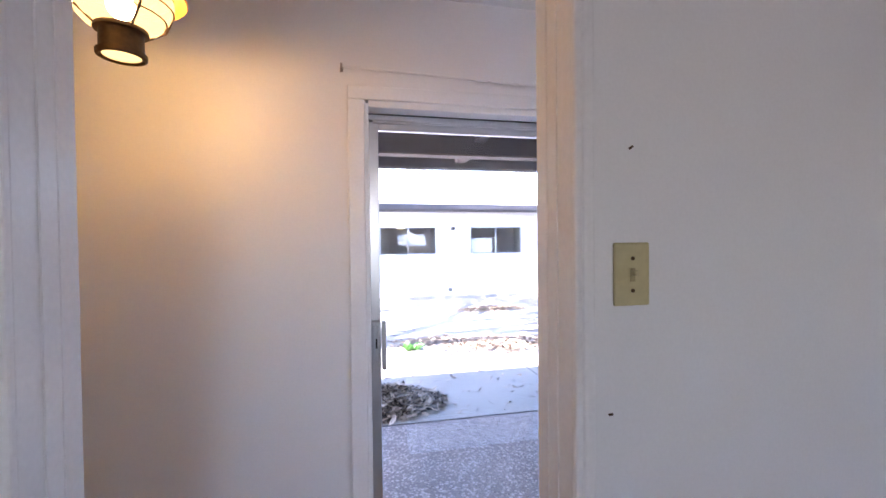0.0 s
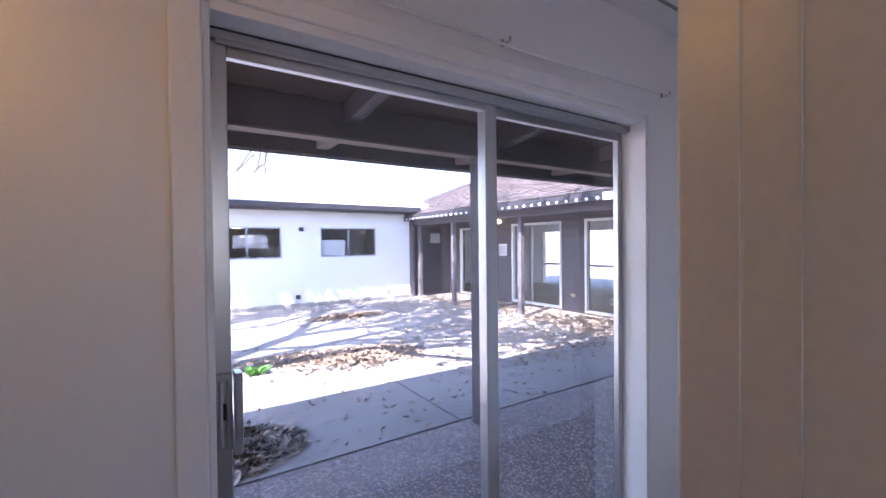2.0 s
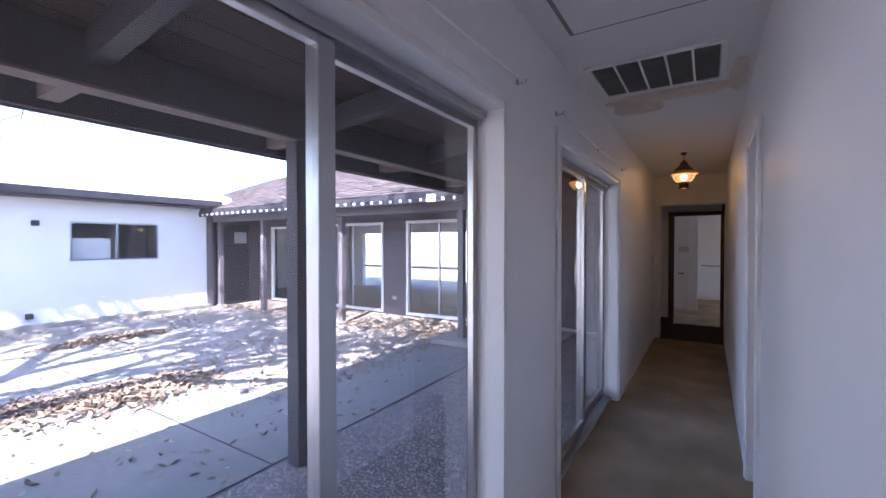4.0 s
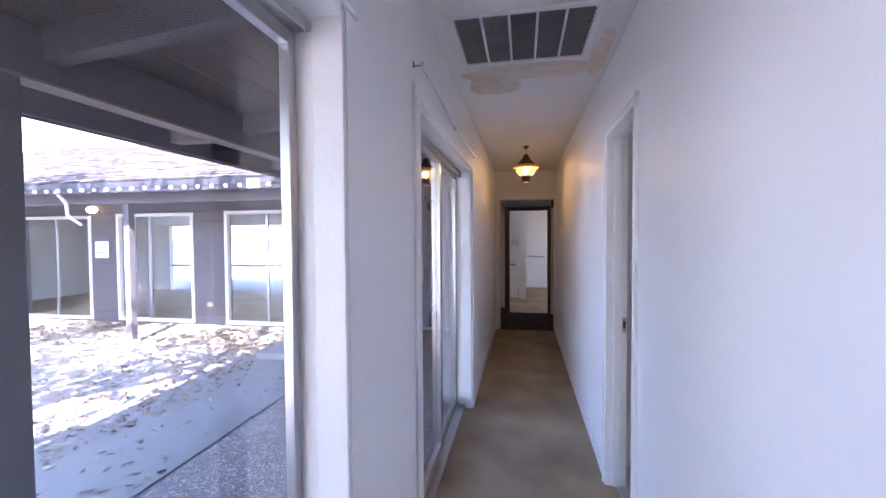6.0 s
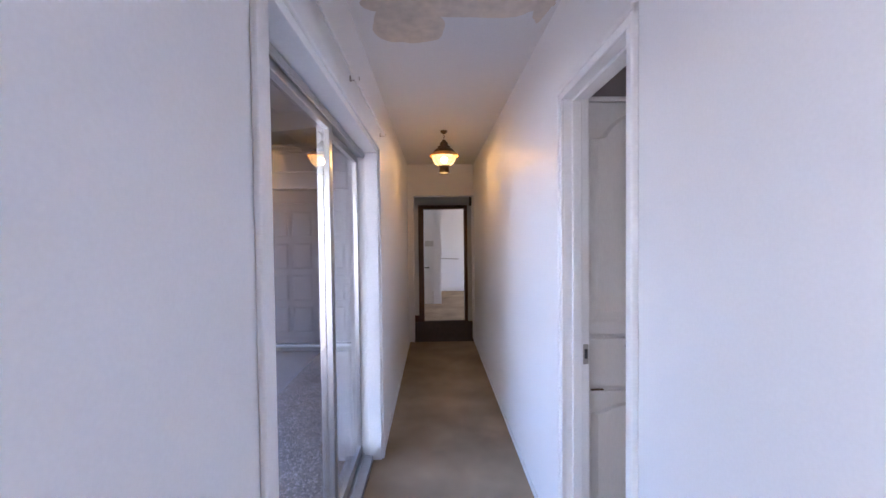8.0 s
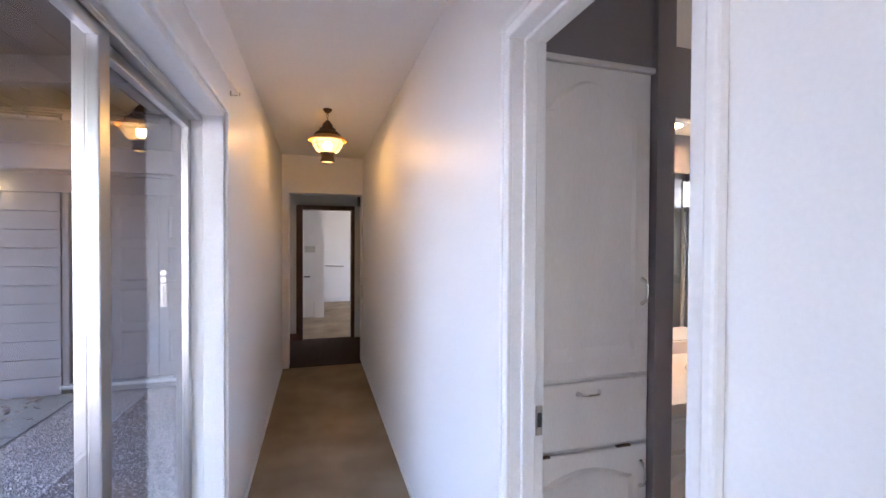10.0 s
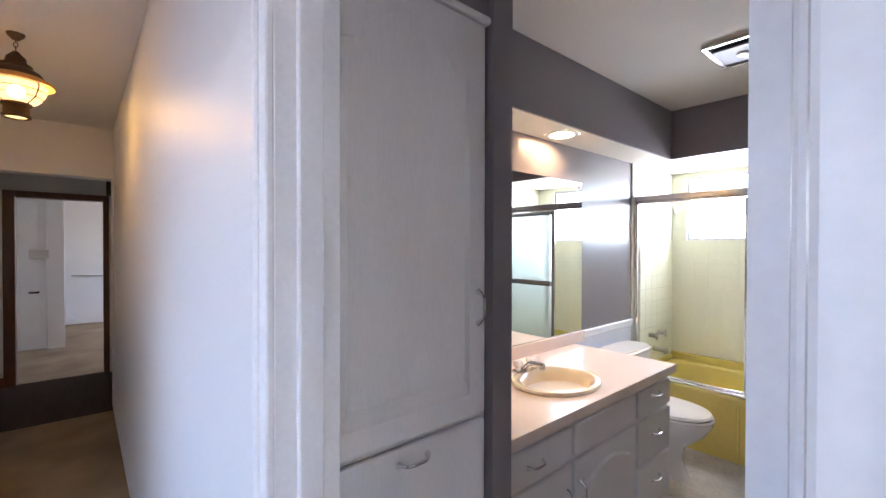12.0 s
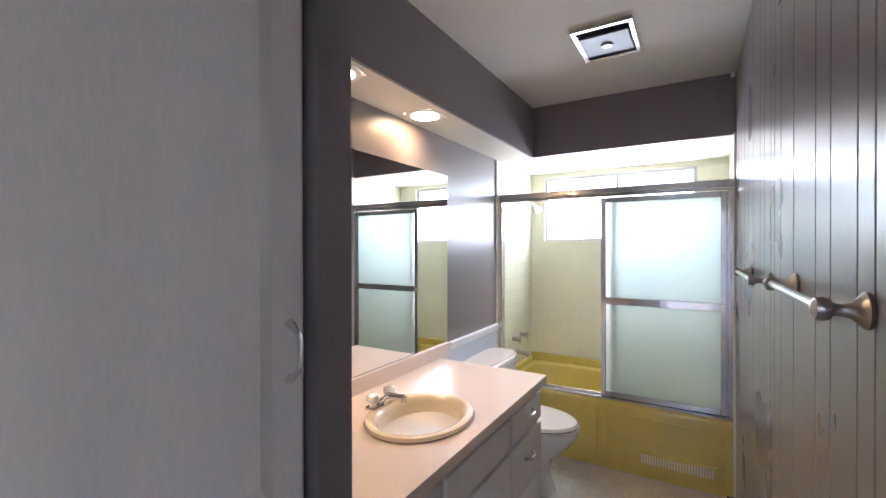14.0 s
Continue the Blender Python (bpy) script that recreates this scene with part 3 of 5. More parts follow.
solid("trim_ceiling_stain", st, STAIN, "tan water stain on the ceiling beside the grille", "stain", "structure")
hatch = thing("attic_hatch", (2.69, 1.96, H), "white painted attic hatch panel in the ceiling", "hatch")
local(hatch, part("panel", box(2.38, 1.67, H - 0.006, 3.0, 2.26, H, bevel=0.003), CEIL, hatch))
local(hatch, part("joint", boxes((2.36, 1.65, H - 0.0025, 2.379, 2.28, H), (3.001, 1.65, H - 0.0025, 3.014, 2.28, H), (2.379, 2.261, H - 0.0025, 3.001, 2.28, H), (2.379, 1.65, H - 0.0025, 3.001, 1.669, H)), GAP, hatch, "narrow dark joint"))

# light switch and nail holes beside the entry opening
sw = thing("light_switch", (1.189, 1.365, 1.384), "yellowed ivory toggle light switch on the wall", "light switch")
local(sw, part("plate", box(1.154, 1.357, 1.328, 1.224, 1.3645, 1.44, bevel=0.003), IVORY, sw))
# slot strip in a darker tone of the plate's ivory
local(sw, part("slot", box(1.1845, 1.3555, 1.371, 1.1935, 1.3575, 1.395), IVORY2, sw))
local(sw, part("toggle", box(1.1853, 1.345, 1.382, 1.1927, 1.3557, 1.392, bevel=0.002), IVORY, sw))
for zz in (1.412, 1.355):
    q = bmesh.new(); cyl(q, (1.189, 1.3575, zz), (1.189, 1.355, zz), 0.0035, seg=10)
    local(sw, part("screw", q, BRASS, sw))
for x, z in ((1.189, 1.607), (1.147, 1.135)):
    q = bmesh.new(); cyl(q, (x, 1.3648, z), (x + 0.002, 1.358, z + 0.003), 0.0022, seg=8)
    solid("nail", q, BRASS, "small bent nail in the white wall", "nail", group="wall nails")

# ---- bathroom ----
BW, BE, BS = 3.545, 5.01, -2.34
HEAD, LOW = -1.61, 2.085
wall("wall_bath_east", "dark grey painted bathroom wall", [(BE, -2.46, 0, BE + 0.12, 1.40, H)], GREY)
wall("wall_bath_stub", "dark grey partition between linen cabinet and vanity", [(4.29, 0.748, 0, BE, 0.829, H)], GREY)
wall("wall_bath_north", "dark grey wall above the linen cabinet", [(4.31, 0.829, 2.09, BE, 1.399, H)], GREY)
wall("wall_bath_west_core", "wall behind the grooved bathroom panelling", [(3.40, -2.46, 0, 3.53, 1.372, H)], GREY)
wall("wall_bath_south", "cream wall with a high window over the tub", [
    (3.53, -2.46, 0, BE, BS - 0.004, 1.485), (3.53, -2.46, 2.045, BE, BS - 0.004, H), (3.53, -2.46, 1.485, 3.73, BS - 0.004, 2.045), (4.895, -2.46, 1.485, BE, BS - 0.004, 2.045)], GROUT)
solid("floor_bath", box(3.40, -2.46, -0.10, BE, 1.45, 0.006), VINYL, "grey-beige mottled vinyl bathroom floor", "floor", "structure")
solid("ceiling_bath", box(3.40, -2.46, H + 0.001, BE + 0.12, S - 0.10, H + 0.061), BCEIL, "off-white bathroom ceiling with shade in its base tone", "ceiling", "structure")
sf = thing("soffit", (4.8, -0.4, LOW), "grey soffit with cream underside over vanity and tub", "soffit", kind="structure")
local(sf, part("front", boxes((4.746, HEAD, LOW, 4.761, 0.748, H), (3.53, HEAD - 0.015, LOW, 4.761, HEAD, H)), GREY, sf, "dark grey soffit face"))
ring = boxes((4.761, HEAD - 0.015, LOW, 4.80, 0.748, LOW + 0.02), (4.96, HEAD - 0.015, LOW, BE, 0.748, LOW + 0.02),
             (4.80, HEAD - 0.015, LOW, 4.96, -0.475, LOW + 0.02), (4.80, -0.315, LOW, 4.96, 0.12, LOW + 0.02), (4.80, 0.28, LOW, 4.96, 0.748, LOW + 0.02), (3.53, BS - 0.004, LOW, BE, HEAD - 0.015, LOW + 0.02))
local(sf, part("underside", ring, SOFFIT, sf, "cream painted underside"))
# grooved panelling, board by board
pan = thing("wall_bath_west", (BW, 0, 0), "glossy grey vertical grooved panelling", "panelling", kind="structure")
y = -1.55
widths = (0.21, 0.105, 0.14, 0.07, 0.105, 0.17)
i = 0
while y < 0.84:
    y2 = min(0.85, y + widths[i % 6])
    local(pan, part("board", box(3.531, y + 0.0015, 0.0, BW, y2 - 0.0015, H - 0.002, bevel=0.0025), PANELGREY, pan))
    y, i = y2, i + 1
local(pan, part("corner_strip", box(3.531, -1.59, 0, 3.556, -1.552, LOW, bevel=0.004), SOFFIT, pan, "cream corner strip"))


def tiles(name, axis, w, u0, u1, v0, v1, holes=(), size=0.108):
    """Glazed wall tiles, each with its own edge, laid on a plane and joined."""
    verts, faces = [], []
    nu, nv = int((u1 - u0) / size + 0.99), int((v1 - v0) / size + 0.99)
    g, d = 0.0005, 0.0012
    for a in range(nu):
        for b in range(nv):
            p, q = u0 + a * size, v0 + b * size
            p2, q2 = min(u1, p + size), min(v1, q + size)
            if any(p2 > h[0] + 0.001 and p < h[1] - 0.001 and q2 > h[2] + 0.001 and q < h[3] - 0.001 for h in holes):
                for h in holes:
                    if q < h[2] < q2 and p2 > h[0] and p < h[1]:
                        q2 = h[2]
                if any(p2 > h[0] + 0.001 and p < h[1] - 0.001 and q2 > h[2] + 0.001 and q < h[3] - 0.001 for h in holes):
                    continue
            k = len(verts)
            for e, o in ((g, 0.0), (g + 0.002, d)):
                for u, v in ((p + e, q + e), (p2 - e, q + e), (p2 - e, q2 - e), (p + e, q2 - e)):
                    ww = w[0] + w[1] * o
                    verts.append((ww, u, v) if axis == "x" else (u, ww, v))
            faces += [(k + 4, k + 5, k + 6, k + 7)] + [(k + s, k + (s + 1) % 4, k + 4 + (s + 1) % 4, k + 4 + s) for s in range(4)]
    me = bpy.data.meshes.new(name)
    me.from_pydata(verts, [], faces)
    me.materials.append(TILE)
    bm = bmesh.new(); bm.from_mesh(me); bmesh.ops.recalc_face_normals(bm, faces=bm.faces); bm.to_mesh(me); bm.free()
    return tagged(new(name, me), "pale yellow glazed wall tiles", "tiles", kind="stuff")


tiles("tub_tiles_back", "y", (BS, 1), 3.531, BE, 0.43, LOW - 0.002, [(3.73, 4.895, 1.485, 2.06)])
tiles("tub_tiles_side", "x", (BE, -1), BS, -1.56, 0.43, LOW - 0.002)
tiles("tub_tiles_far_side", "x", (3.531, 1), BS, -1.60, 0.43, LOW - 0.002)

bw = thing("window_1", (4.31, BS, 1.76), "high bathroom window with aluminium sliding frame", "window", kind="structure")
for r in ((3.73, -2.44, 1.485, 3.755, -2.37, 2.045), (4.87, -2.44, 1.485, 4.895, -2.37, 2.045), (3.755, -2.44, 1.485, 4.87, -2.37, 1.51), (3.755, -2.44, 2.02, 4.87, -2.37, 2.045), (4.28, -2.43, 1.51, 4.305, -2.38, 2.02)):
    local(bw, part("frame_member", box(*r, bevel=0.002), ALU, bw))
for a, b in ((3.755, 4.28), (4.305, 4.87)):
    o = local(bw, part("pane", box(a, -2.408, 1.51, b, -2.403, 2.02), PANE, bw))
    o.visible_shadow = False
local(bw, part("sill", box(3.73, -2.37, 1.485, 4.895, -2.332, 1.492, bevel=0.002), SOFFIT, bw))

# tub
def bathtub():
    root = thing("bathtub", (4.28, -2.0, 0), "mustard yellow enamelled steel bathtub", "bathtub")
    x0, x1, y0, y1, z1 = 3.533, 5.005, -2.333, -1.555, 0.44
    bm = bmesh.new()
    seg = 40
    def ring(hx, hy, z, e, cx=(x0 + x1) / 2, cy=(y0 + y1) / 2):
        out = []
        for i in range(seg):
            a = 2 * math.pi * i / seg
            c, s = math.cos(a), math.sin(a)
            out.append(bm.verts.new((cx + hx * math.copysign(abs(c) ** e, c), cy + hy * math.copysign(abs(s) ** e, s), z)))
        return out
    hx, hy = (x1 - x0) / 2, (y1 - y0) / 2
    rows = [ring(hx, hy, 0.0, 0.02), ring(hx, hy, z1 - 0.025, 0.02), ring(hx - 0.004, hy - 0.004, z1 - 0.008, 0.03), ring(hx - 0.014, hy - 0.014, z1, 0.05),
            ring(hx - 0.07, hy - 0.065, z1, 0.3), ring(hx - 0.085, hy - 0.08, z1 - 0.012, 0.32), ring(hx - 0.11, hy - 0.10, z1 - 0.12, 0.36), ring(hx - 0.17, hy - 0.14, 0.10, 0.45), ring(hx - 0.3, hy - 0.22, 0.07, 0.6)]
    for a, b in zip(rows, rows[1:]):
        for i in range(seg):
            bm.faces.new((a[i], a[(i + 1) % seg], b[(i + 1) % seg], b[i]))
    bm.faces.new(rows[-1])
    local(root, part("basin", bm, TUB, root, smooth=True))
    local(root, part("apron_rib", boxes((4.29, -1.557, 0.02, 4.31, -1.545, 0.39), bevel=0.005), TUB, root))
    local(root, part("apron_panel", boxes((3.60, -1.558, 0.045, 4.23, -1.549, 0.37), bevel=0.004), TUB, root))
    local(root, part("back_ledge", boxes((3.533, -2.333, 0.435, 5.005, -2.30, 0.50), (4.985, -2.30, 0.435, 5.005, -1.63, 0.48), bevel=0.008), TUB, root))


bathtub()
# embossed pattern of the tub apron, white slats for its squiggles
rg = thing("apron_emboss", (3.84, -1.54, 0.13), "pale embossed pattern strip on the tub apron", "vent")
local(rg, part("plate", boxes((3.63, -1.549, 0.085, 4.05, -1.540, 0.165), bevel=0.003), TUB, rg))
for i in range(26):
    u = 3.652 + i * 0.0148
    local(rg, part("slat", box(u, -1.5405, 0.098, u + 0.007, -1.535, 0.152), PORC, rg))


def shower_doors():
    root = thing("shower_door", (4.28, -1.595, 0.4), "chrome framed frosted glass sliding tub doors", "shower door")
    def add(nm, bm, m, lab=""):
        return local(root, part(nm, bm, m, root, lab))
    add("top_rail", boxes((3.547, -1.625, 1.765, 5.005, -1.565, 1.785), (3.547, -1.627, 1.785, 5.005, -1.560, 1.825), bevel=0.004), CHROME)
    add("bottom_track", boxes((3.547, -1.622, 0.441, 5.005, -1.57, 0.458), (3.547, -1.60, 0.458, 5.005, -1.594, 0.474), bevel=0.003), CHROME)
    add("side_jamb", boxes((3.547, -1.622, 0.458, 3.578, -1.57, 1.765), bevel=0.004), CHROME)
    add("side_jamb", boxes((4.97, -1.622, 0.458, 5.005, -1.57, 1.765), bevel=0.004), CHROME)
    def panel(nm, a, b, y):
        p = add(nm, boxes((a, y, 0.462, a + 0.032, y + 0.018, 1.76), (b - 0.032, y, 0.462, b, y + 0.018, 1.76), (a + 0.032, y, 0.462, b - 0.032, y + 0.018, 0.497), (a + 0.032, y, 1.725, b - 0.032, y + 0.018, 1.76), bevel=0.003), CHROME)
        part("pane", box(a + 0.028, y + 0.006, 0.492, b - 0.028, y + 0.010, 1.73), FROST, p, "frosted pale green glass")
        part("towel_bar", boxes((a + 0.034, y + 0.026, 1.065, b - 0.034, y + 0.032, 1.112), (a + 0.004, y + 0.018, 1.07, a + 0.04, y + 0.030, 1.107), (b - 0.04, y + 0.018, 1.07, b - 0.004, y + 0.030, 1.107), bevel=0.002), CHROME, p)
        return p
    panel("outer_panel", 3.585, 4.275, -1.588)
    panel("inner_panel", 3.57, 4.215, -1.617)


shower_doors()
sp = thing("tub_faucet", (4.99, -1.95, 0.6), "chrome tub spout with two cross handles", "faucet")
q = bmesh.new(); cyl(q, (5.005, -1.95, 0.58), (4.90, -1.95, 0.575), 0.022); cyl(q, (4.91, -1.95, 0.58), (4.90, -1.95, 0.55), 0.02)
local(sp, part("spout", q, NICKEL, sp, smooth=True))
for yy in (-2.04, -1.87):
    q = bmesh.new(); cyl(q, (5.005, yy, 0.70), (4.95, yy, 0.70), 0.018); cyl(q, (4.945, yy - 0.03, 0.70), (4.945, yy + 0.03, 0.70), 0.008); cyl(q, (4.945, yy, 0.67), (4.945, yy, 0.73), 0.008)
    local(sp, part("cross_handle", q, NICKEL, sp, smooth=True))
sh = thing("shower_head", (4.99, -1.95, 1.81), "small chrome shower head on a bent arm", "shower head")
q = bmesh.new(); cyl(q, (5.006, -1.95, 1.83), (4.89, -1.95, 1.81), 0.009); cyl(q, (4.89, -1.95, 1.81), (4.84, -1.95, 1.76), 0.009)
local(sh, part("arm", q, CHROME, sh, smooth=True))
q = bmesh.new(); cyl(q, (4.845, -1.95, 1.765), (4.815, -1.95, 1.73), 0.014, 0.03)
local(sh, part("head", q, CHROME, sh, smooth=True))


# ---- cabinets ----
def arch_outline(a, b, z0, z1, rise):
    """Cathedral panel outline: flat shoulders, rounded rise."""
    out = [(a, z0), (b, z0), (b, z1 - rise)]
    n = 14
    sh = 0.12 * (b - a)
    for i in range(n + 1):
        u = i / n
        x = (b - sh) + (a + sh - (b - sh)) * u
        out.append((x, z1 - rise + 0.012 + (rise - 0.012) * math.sin(math.pi * u) ** 0.8))
    out.append((a, z1 - rise))
    return out


def offset_panel(bm, outline, x_face, depth, inset):
    """A raised field with sloped edges standing out of a face towards -x."""
    cu = sum(u for u, v in outline) / len(outline)
    cv = sum(v for u, v in outline) / len(outline)
    us, vs = [u for u, v in outline], [v for u, v in outline]
    ku, kv = 1 - 2 * inset / (max(us) - min(us)), 1 - 2 * inset / (max(vs) - min(vs))
    a = [bm.verts.new((x_face, u, v)) for u, v in outline]
    b = [bm.verts.new((x_face - depth, cu + (u - cu) * ku, cv + (v - cv) * kv)) for u, v in outline]
    n = len(a)
    for i in range(n):
        bm.faces.new((a[i], a[(i + 1) % n], b[(i + 1) % n], b[i]))
    bm.faces.new(b)
    return bm


def bow_pull(at, horizontal, length=0.09):
    """A bowed pull as one swept bar with thicker feet."""
    x, y, z = at
    bm, rings, n = bmesh.new(), [], 16
    for i in range(n + 1):
        u = i / n - 0.5
        h = 0.026 * (1 - (2 * u) ** 4)
        r = 0.0045 + 0.0045 * max(0.0, abs(2 * u) - 0.8) / 0.2
        slope = -0.026 * 8 * (2 * u) ** 3 / length
        k = 1 / math.hypot(1, slope)
        ring = []
        for j in range(8):
            a = 2 * math.pi * j / 8
            c, d = r * math.cos(a), r * math.sin(a)
            along, out = u * length - c * slope * k, h + c * k
            ring.append(bm.verts.new((x - out, y + along, z + d) if horizontal else (x - out, y + d, z + along)))
        rings.append(ring)
    for p, q in zip(rings, rings[1:]):
        for j in range(8):
            bm.faces.new((p[j], p[(j + 1) % 8], q[(j + 1) % 8], q[j]))
    bm.faces.new(rings[0]); bm.faces.new(rings[-1])
    return bm


def door_front(root, nm, y0, y1, z0, z1, xf, arch, pull=None, panel=True):
    p = local(root, part(nm, box(xf - 0.018, y0, z0, xf, y1, z1, bevel=0.007), CAB, root))
    if panel:
        m = 0.062 if arch else 0.03
        out = arch_outline(y0 + m, y1 - m, z0 + m, z1 - m * 0.9, 0.12 if z1 - z0 > 0.8 else 0.05) if arch else [(y0 + m, z0 + m), (y1 - m, z0 + m), (y1 - m, z1 - m), (y0 + m, z1 - m)]
        bm = bmesh.new()
        offset_panel(bm, out, xf - 0.018, 0.012, 0.03)
        q = part("raised_field", bm, CAB, p)
    if pull:
        part("handle", bow_pull((xf - 0.018, *pull[:2]), pull[2]), CHROME, p, "chrome bow handle", True)
    return p


lc = thing("linen_cabinet", (4.6, 1.12, 0), "tall white painted linen cabinet with arched raised-panel door", "cabinet")
local(lc, part("body", boxes((4.324, 0.831, 0.0, 5.005, 1.398, 2.084)), CAB, lc))
door_front(lc, "upper_door", 0.845, 1.375, 0.972, 2.065, 4.323, True, (0.876, 1.272, False))
door_front(lc, "drawer_front", 0.845, 1.375, 0.722, 0.958, 4.323, False, (1.10, 0.92, True), panel=False)
door_front(lc, "lower_door", 0.845, 1.375, 0.10, 0.708, 4.323, True, (0.876, 0.60, False))
cp = boxes((4.297, 0.831, 2.067, 4.3235, 1.398, 2.088), bevel=0.005)
local(lc, part("top_trim", cp, CAB, lc))
for yy in (0.955, 1.285):
    q = boxes((4.294, yy - 0.03, 0.712, 4.306, yy + 0.03, 0.719), bevel=0.002)
    local(lc, part("hinge", q, BRASS, lc, "dark metal hinge end"))

va = thing("vanity_cabinet", (4.7, 0.0, 0), "white painted vanity cabinet with raised-panel doors and drawers", "vanity")
local(va, part("body", boxes((4.415, -0.705, 0.10, 5.005, 0.745, 0.76), (4.47, -0.69, 0.0, 5.0, 0.745, 0.10)), CAB, va))
XF = 4.414
for z0, z1 in ((0.60, 0.73), (0.36, 0.582), (0.13, 0.345)):
    door_front(va, "drawer_front", -0.70, -0.325, z0, z1, XF, False, (-0.51, (z0 + z1) / 2 + 0.02, True), panel=False)
door_front(va, "false_front", -0.30, 0.225, 0.60, 0.73, XF, False, None, panel=False)
door_front(va, "drawer_front", 0.25, 0.74, 0.60, 0.73, XF, False, (0.49, 0.665, True), panel=False)
door_front(va, "door", -0.30, 0.225, 0.13, 0.582, XF, True, (0.19, 0.45, False))
door_front(va, "door", 0.25, 0.74, 0.13, 0.582, XF, True, (0.29, 0.45, False))


def oval(a, b, n=48):
    return [(a * math.cos(2 * math.pi * i / n), b * math.sin(2 * math.pi * i / n)) for i in range(n)]


# countertop with the basin cut through it
ct = thing("countertop", (4.72, 0.05, 0.8), "blush laminate countertop with backsplash", "countertop")
CX, CY = 4.625, 0.025
bm = bmesh.new()
n = 48
inner = [(CX + 0.165 * math.cos(2 * math.pi * i / n), CY + 0.20 * math.sin(2 * math.pi * i / n)) for i in range(n)]
def edge_at(a):
    c, s = math.cos(a), math.sin(a)
    k = min((x - CX) / c if c else 9e9 for x in ((4.375 if c < 0 else BE - 0.002),))
    k2 = ((0.746 - CY) / s if s > 0 else (-0.723 - CY) / s) if abs(s) > 1e-9 else 9e9
    k = min(k, k2)
    return CX + k * c, CY + k * s
angs = sorted([2 * math.pi * i / n for i in range(n)])
outer = [edge_at(a) for a in angs]
corner = [(BE - 0.002, 0.746), (4.375, 0.746), (4.375, -0.723), (BE - 0.002, -0.723)]
for c in corner:
    a = math.atan2(c[1] - CY, c[0] - CX) % (2 * math.pi)
    i = min(range(n), key=lambda j: abs((angs[j] - a + math.pi) % (2 * math.pi) - math.pi))
    outer[i] = c
for z, flip in ((0.803, False), (0.762, True)):
    vi = [bm.verts.new((*p, z)) for p in inner]
    vo = [bm.verts.new((*p, z)) for p in outer]
    for i in range(n):
        bm.faces.new((vi[i], vo[i], vo[(i + 1) % n], vi[(i + 1) % n]))
    if flip:
        for i in range(n):
            bm.faces.new((prev[i], vo[i], vo[(i + 1) % n], prev[(i + 1) % n]))
    prev = vo
local(ct, part("slab", bm, COUNTER, ct))
local(ct, part("backsplash", box(BE - 0.022, -0.82, 0.803, BE - 0.001, 0.746, 0.876, bevel=0.003), COUNTER, ct))

ba = thing("wash_basin", (CX, CY, 0.803), "cream oval drop-in wash basin", "sink")
bm = bmesh.new()
rows = [(0.222, 0.262, 0.0), (0.228, 0.268, 0.006), (0.222, 0.262, 0.016), (0.205, 0.245, 0.020), (0.185, 0.225, 0.014), (0.17, 0.21, -0.005), (0.15, 0.19, -0.06), (0.11, 0.145, -0.11), (0.04, 0.05, -0.13), (0.02, 0.02, -0.132)]
rr = [[bm.verts.new((0.85 * a * math.cos(2 * math.pi * i / 48), 0.86 * b * math.sin(2 * math.pi * i / 48), z)) for i in range(48)] for a, b, z in rows]
for a, b in zip(rr, rr[1:]):
    for i in range(48):
        bm.faces.new((a[i], a[(i + 1) % 48], b[(i + 1) % 48], b[i]))
bm.faces.new(rr[-1])
part("bowl", bm, CREAMP, ba, smooth=True)
q = bmesh.new(); cyl(q, (0, 0, -0.131), (0, 0, -0.127), 0.022)
part("drain", q, CHROME, ba, "chrome drain ring", True)

fa = thing("basin_faucet", (4.80, 0.04, 0.816), "chrome centreset faucet with two clear knobs", "faucet")
part("base_plate", boxes((-0.024, -0.075, 0.0, 0.024, 0.075, 0.018), bevel=0.008), CHROME, fa, smooth=True)
q = bmesh.new(); cyl(q, (0.0, 0, 0.01), (-0.04, 0, 0.045), 0.019, 0.016); cyl(q, (-0.04, 0, 0.045), (-0.115, 0, 0.052), 0.016, 0.012); cyl(q, (-0.108, 0, 0.056), (-0.108, 0, 0.032), 0.011)
part("spout", q, CHROME, fa, smooth=True)
for s in (-1, 1):
    q = bmesh.new(); lathe(q, [(0.014, 0.015), (0.014, 0.03), (0.023, 0.034), (0.026, 0.045), (0.024, 0.058), (0.012, 0.066)], (0, 0.051 * s, 0), seg=10)
    part("knob", q, PORC, fa, "clear acrylic knob")

mi = thing("mirror", (BE - 0.004, -0.05, 1.4), "large frameless wall mirror over the vanity", "mirror")
local(mi, part("glass", box(BE - 0.007, -0.82, 0.88, BE - 0.001, 0.746, 1.86), MIRROR, mi))
for yy in (-0.79, 0.65):
    q = bmesh.new(); cyl(q, (BE - 0.006, yy, 1.83), (BE - 0.012, yy, 1.83), 0.011)
    local(mi, part("clip", q, CHROME, mi))
solid("trim_chair_rail", boxes((BE - 0.022, -1.535, 0.825, BE - 0.001, -0.825, 0.855), (BE - 0.03, -1.535, 0.855, BE - 0.001, -0.825, 0.875), bevel=0.006), TRIM, "white moulded chair rail behind the toilet", "chair rail", "structure")
solid("trim_lower_wall", box(BE - 0.006, -1.535, 0.0, BE - 0.0005, -0.725, 0.825), LOWWALL, "pale blue painted lower wall", "wainscot", "structure")
solid("trim_tub_edge", box(BE - 0.012, -1.566, 0.0, BE - 0.0005, -1.536, LOW, bevel=0.004), SOFFIT, "cream strip where paint meets tile", "trim", "structure")


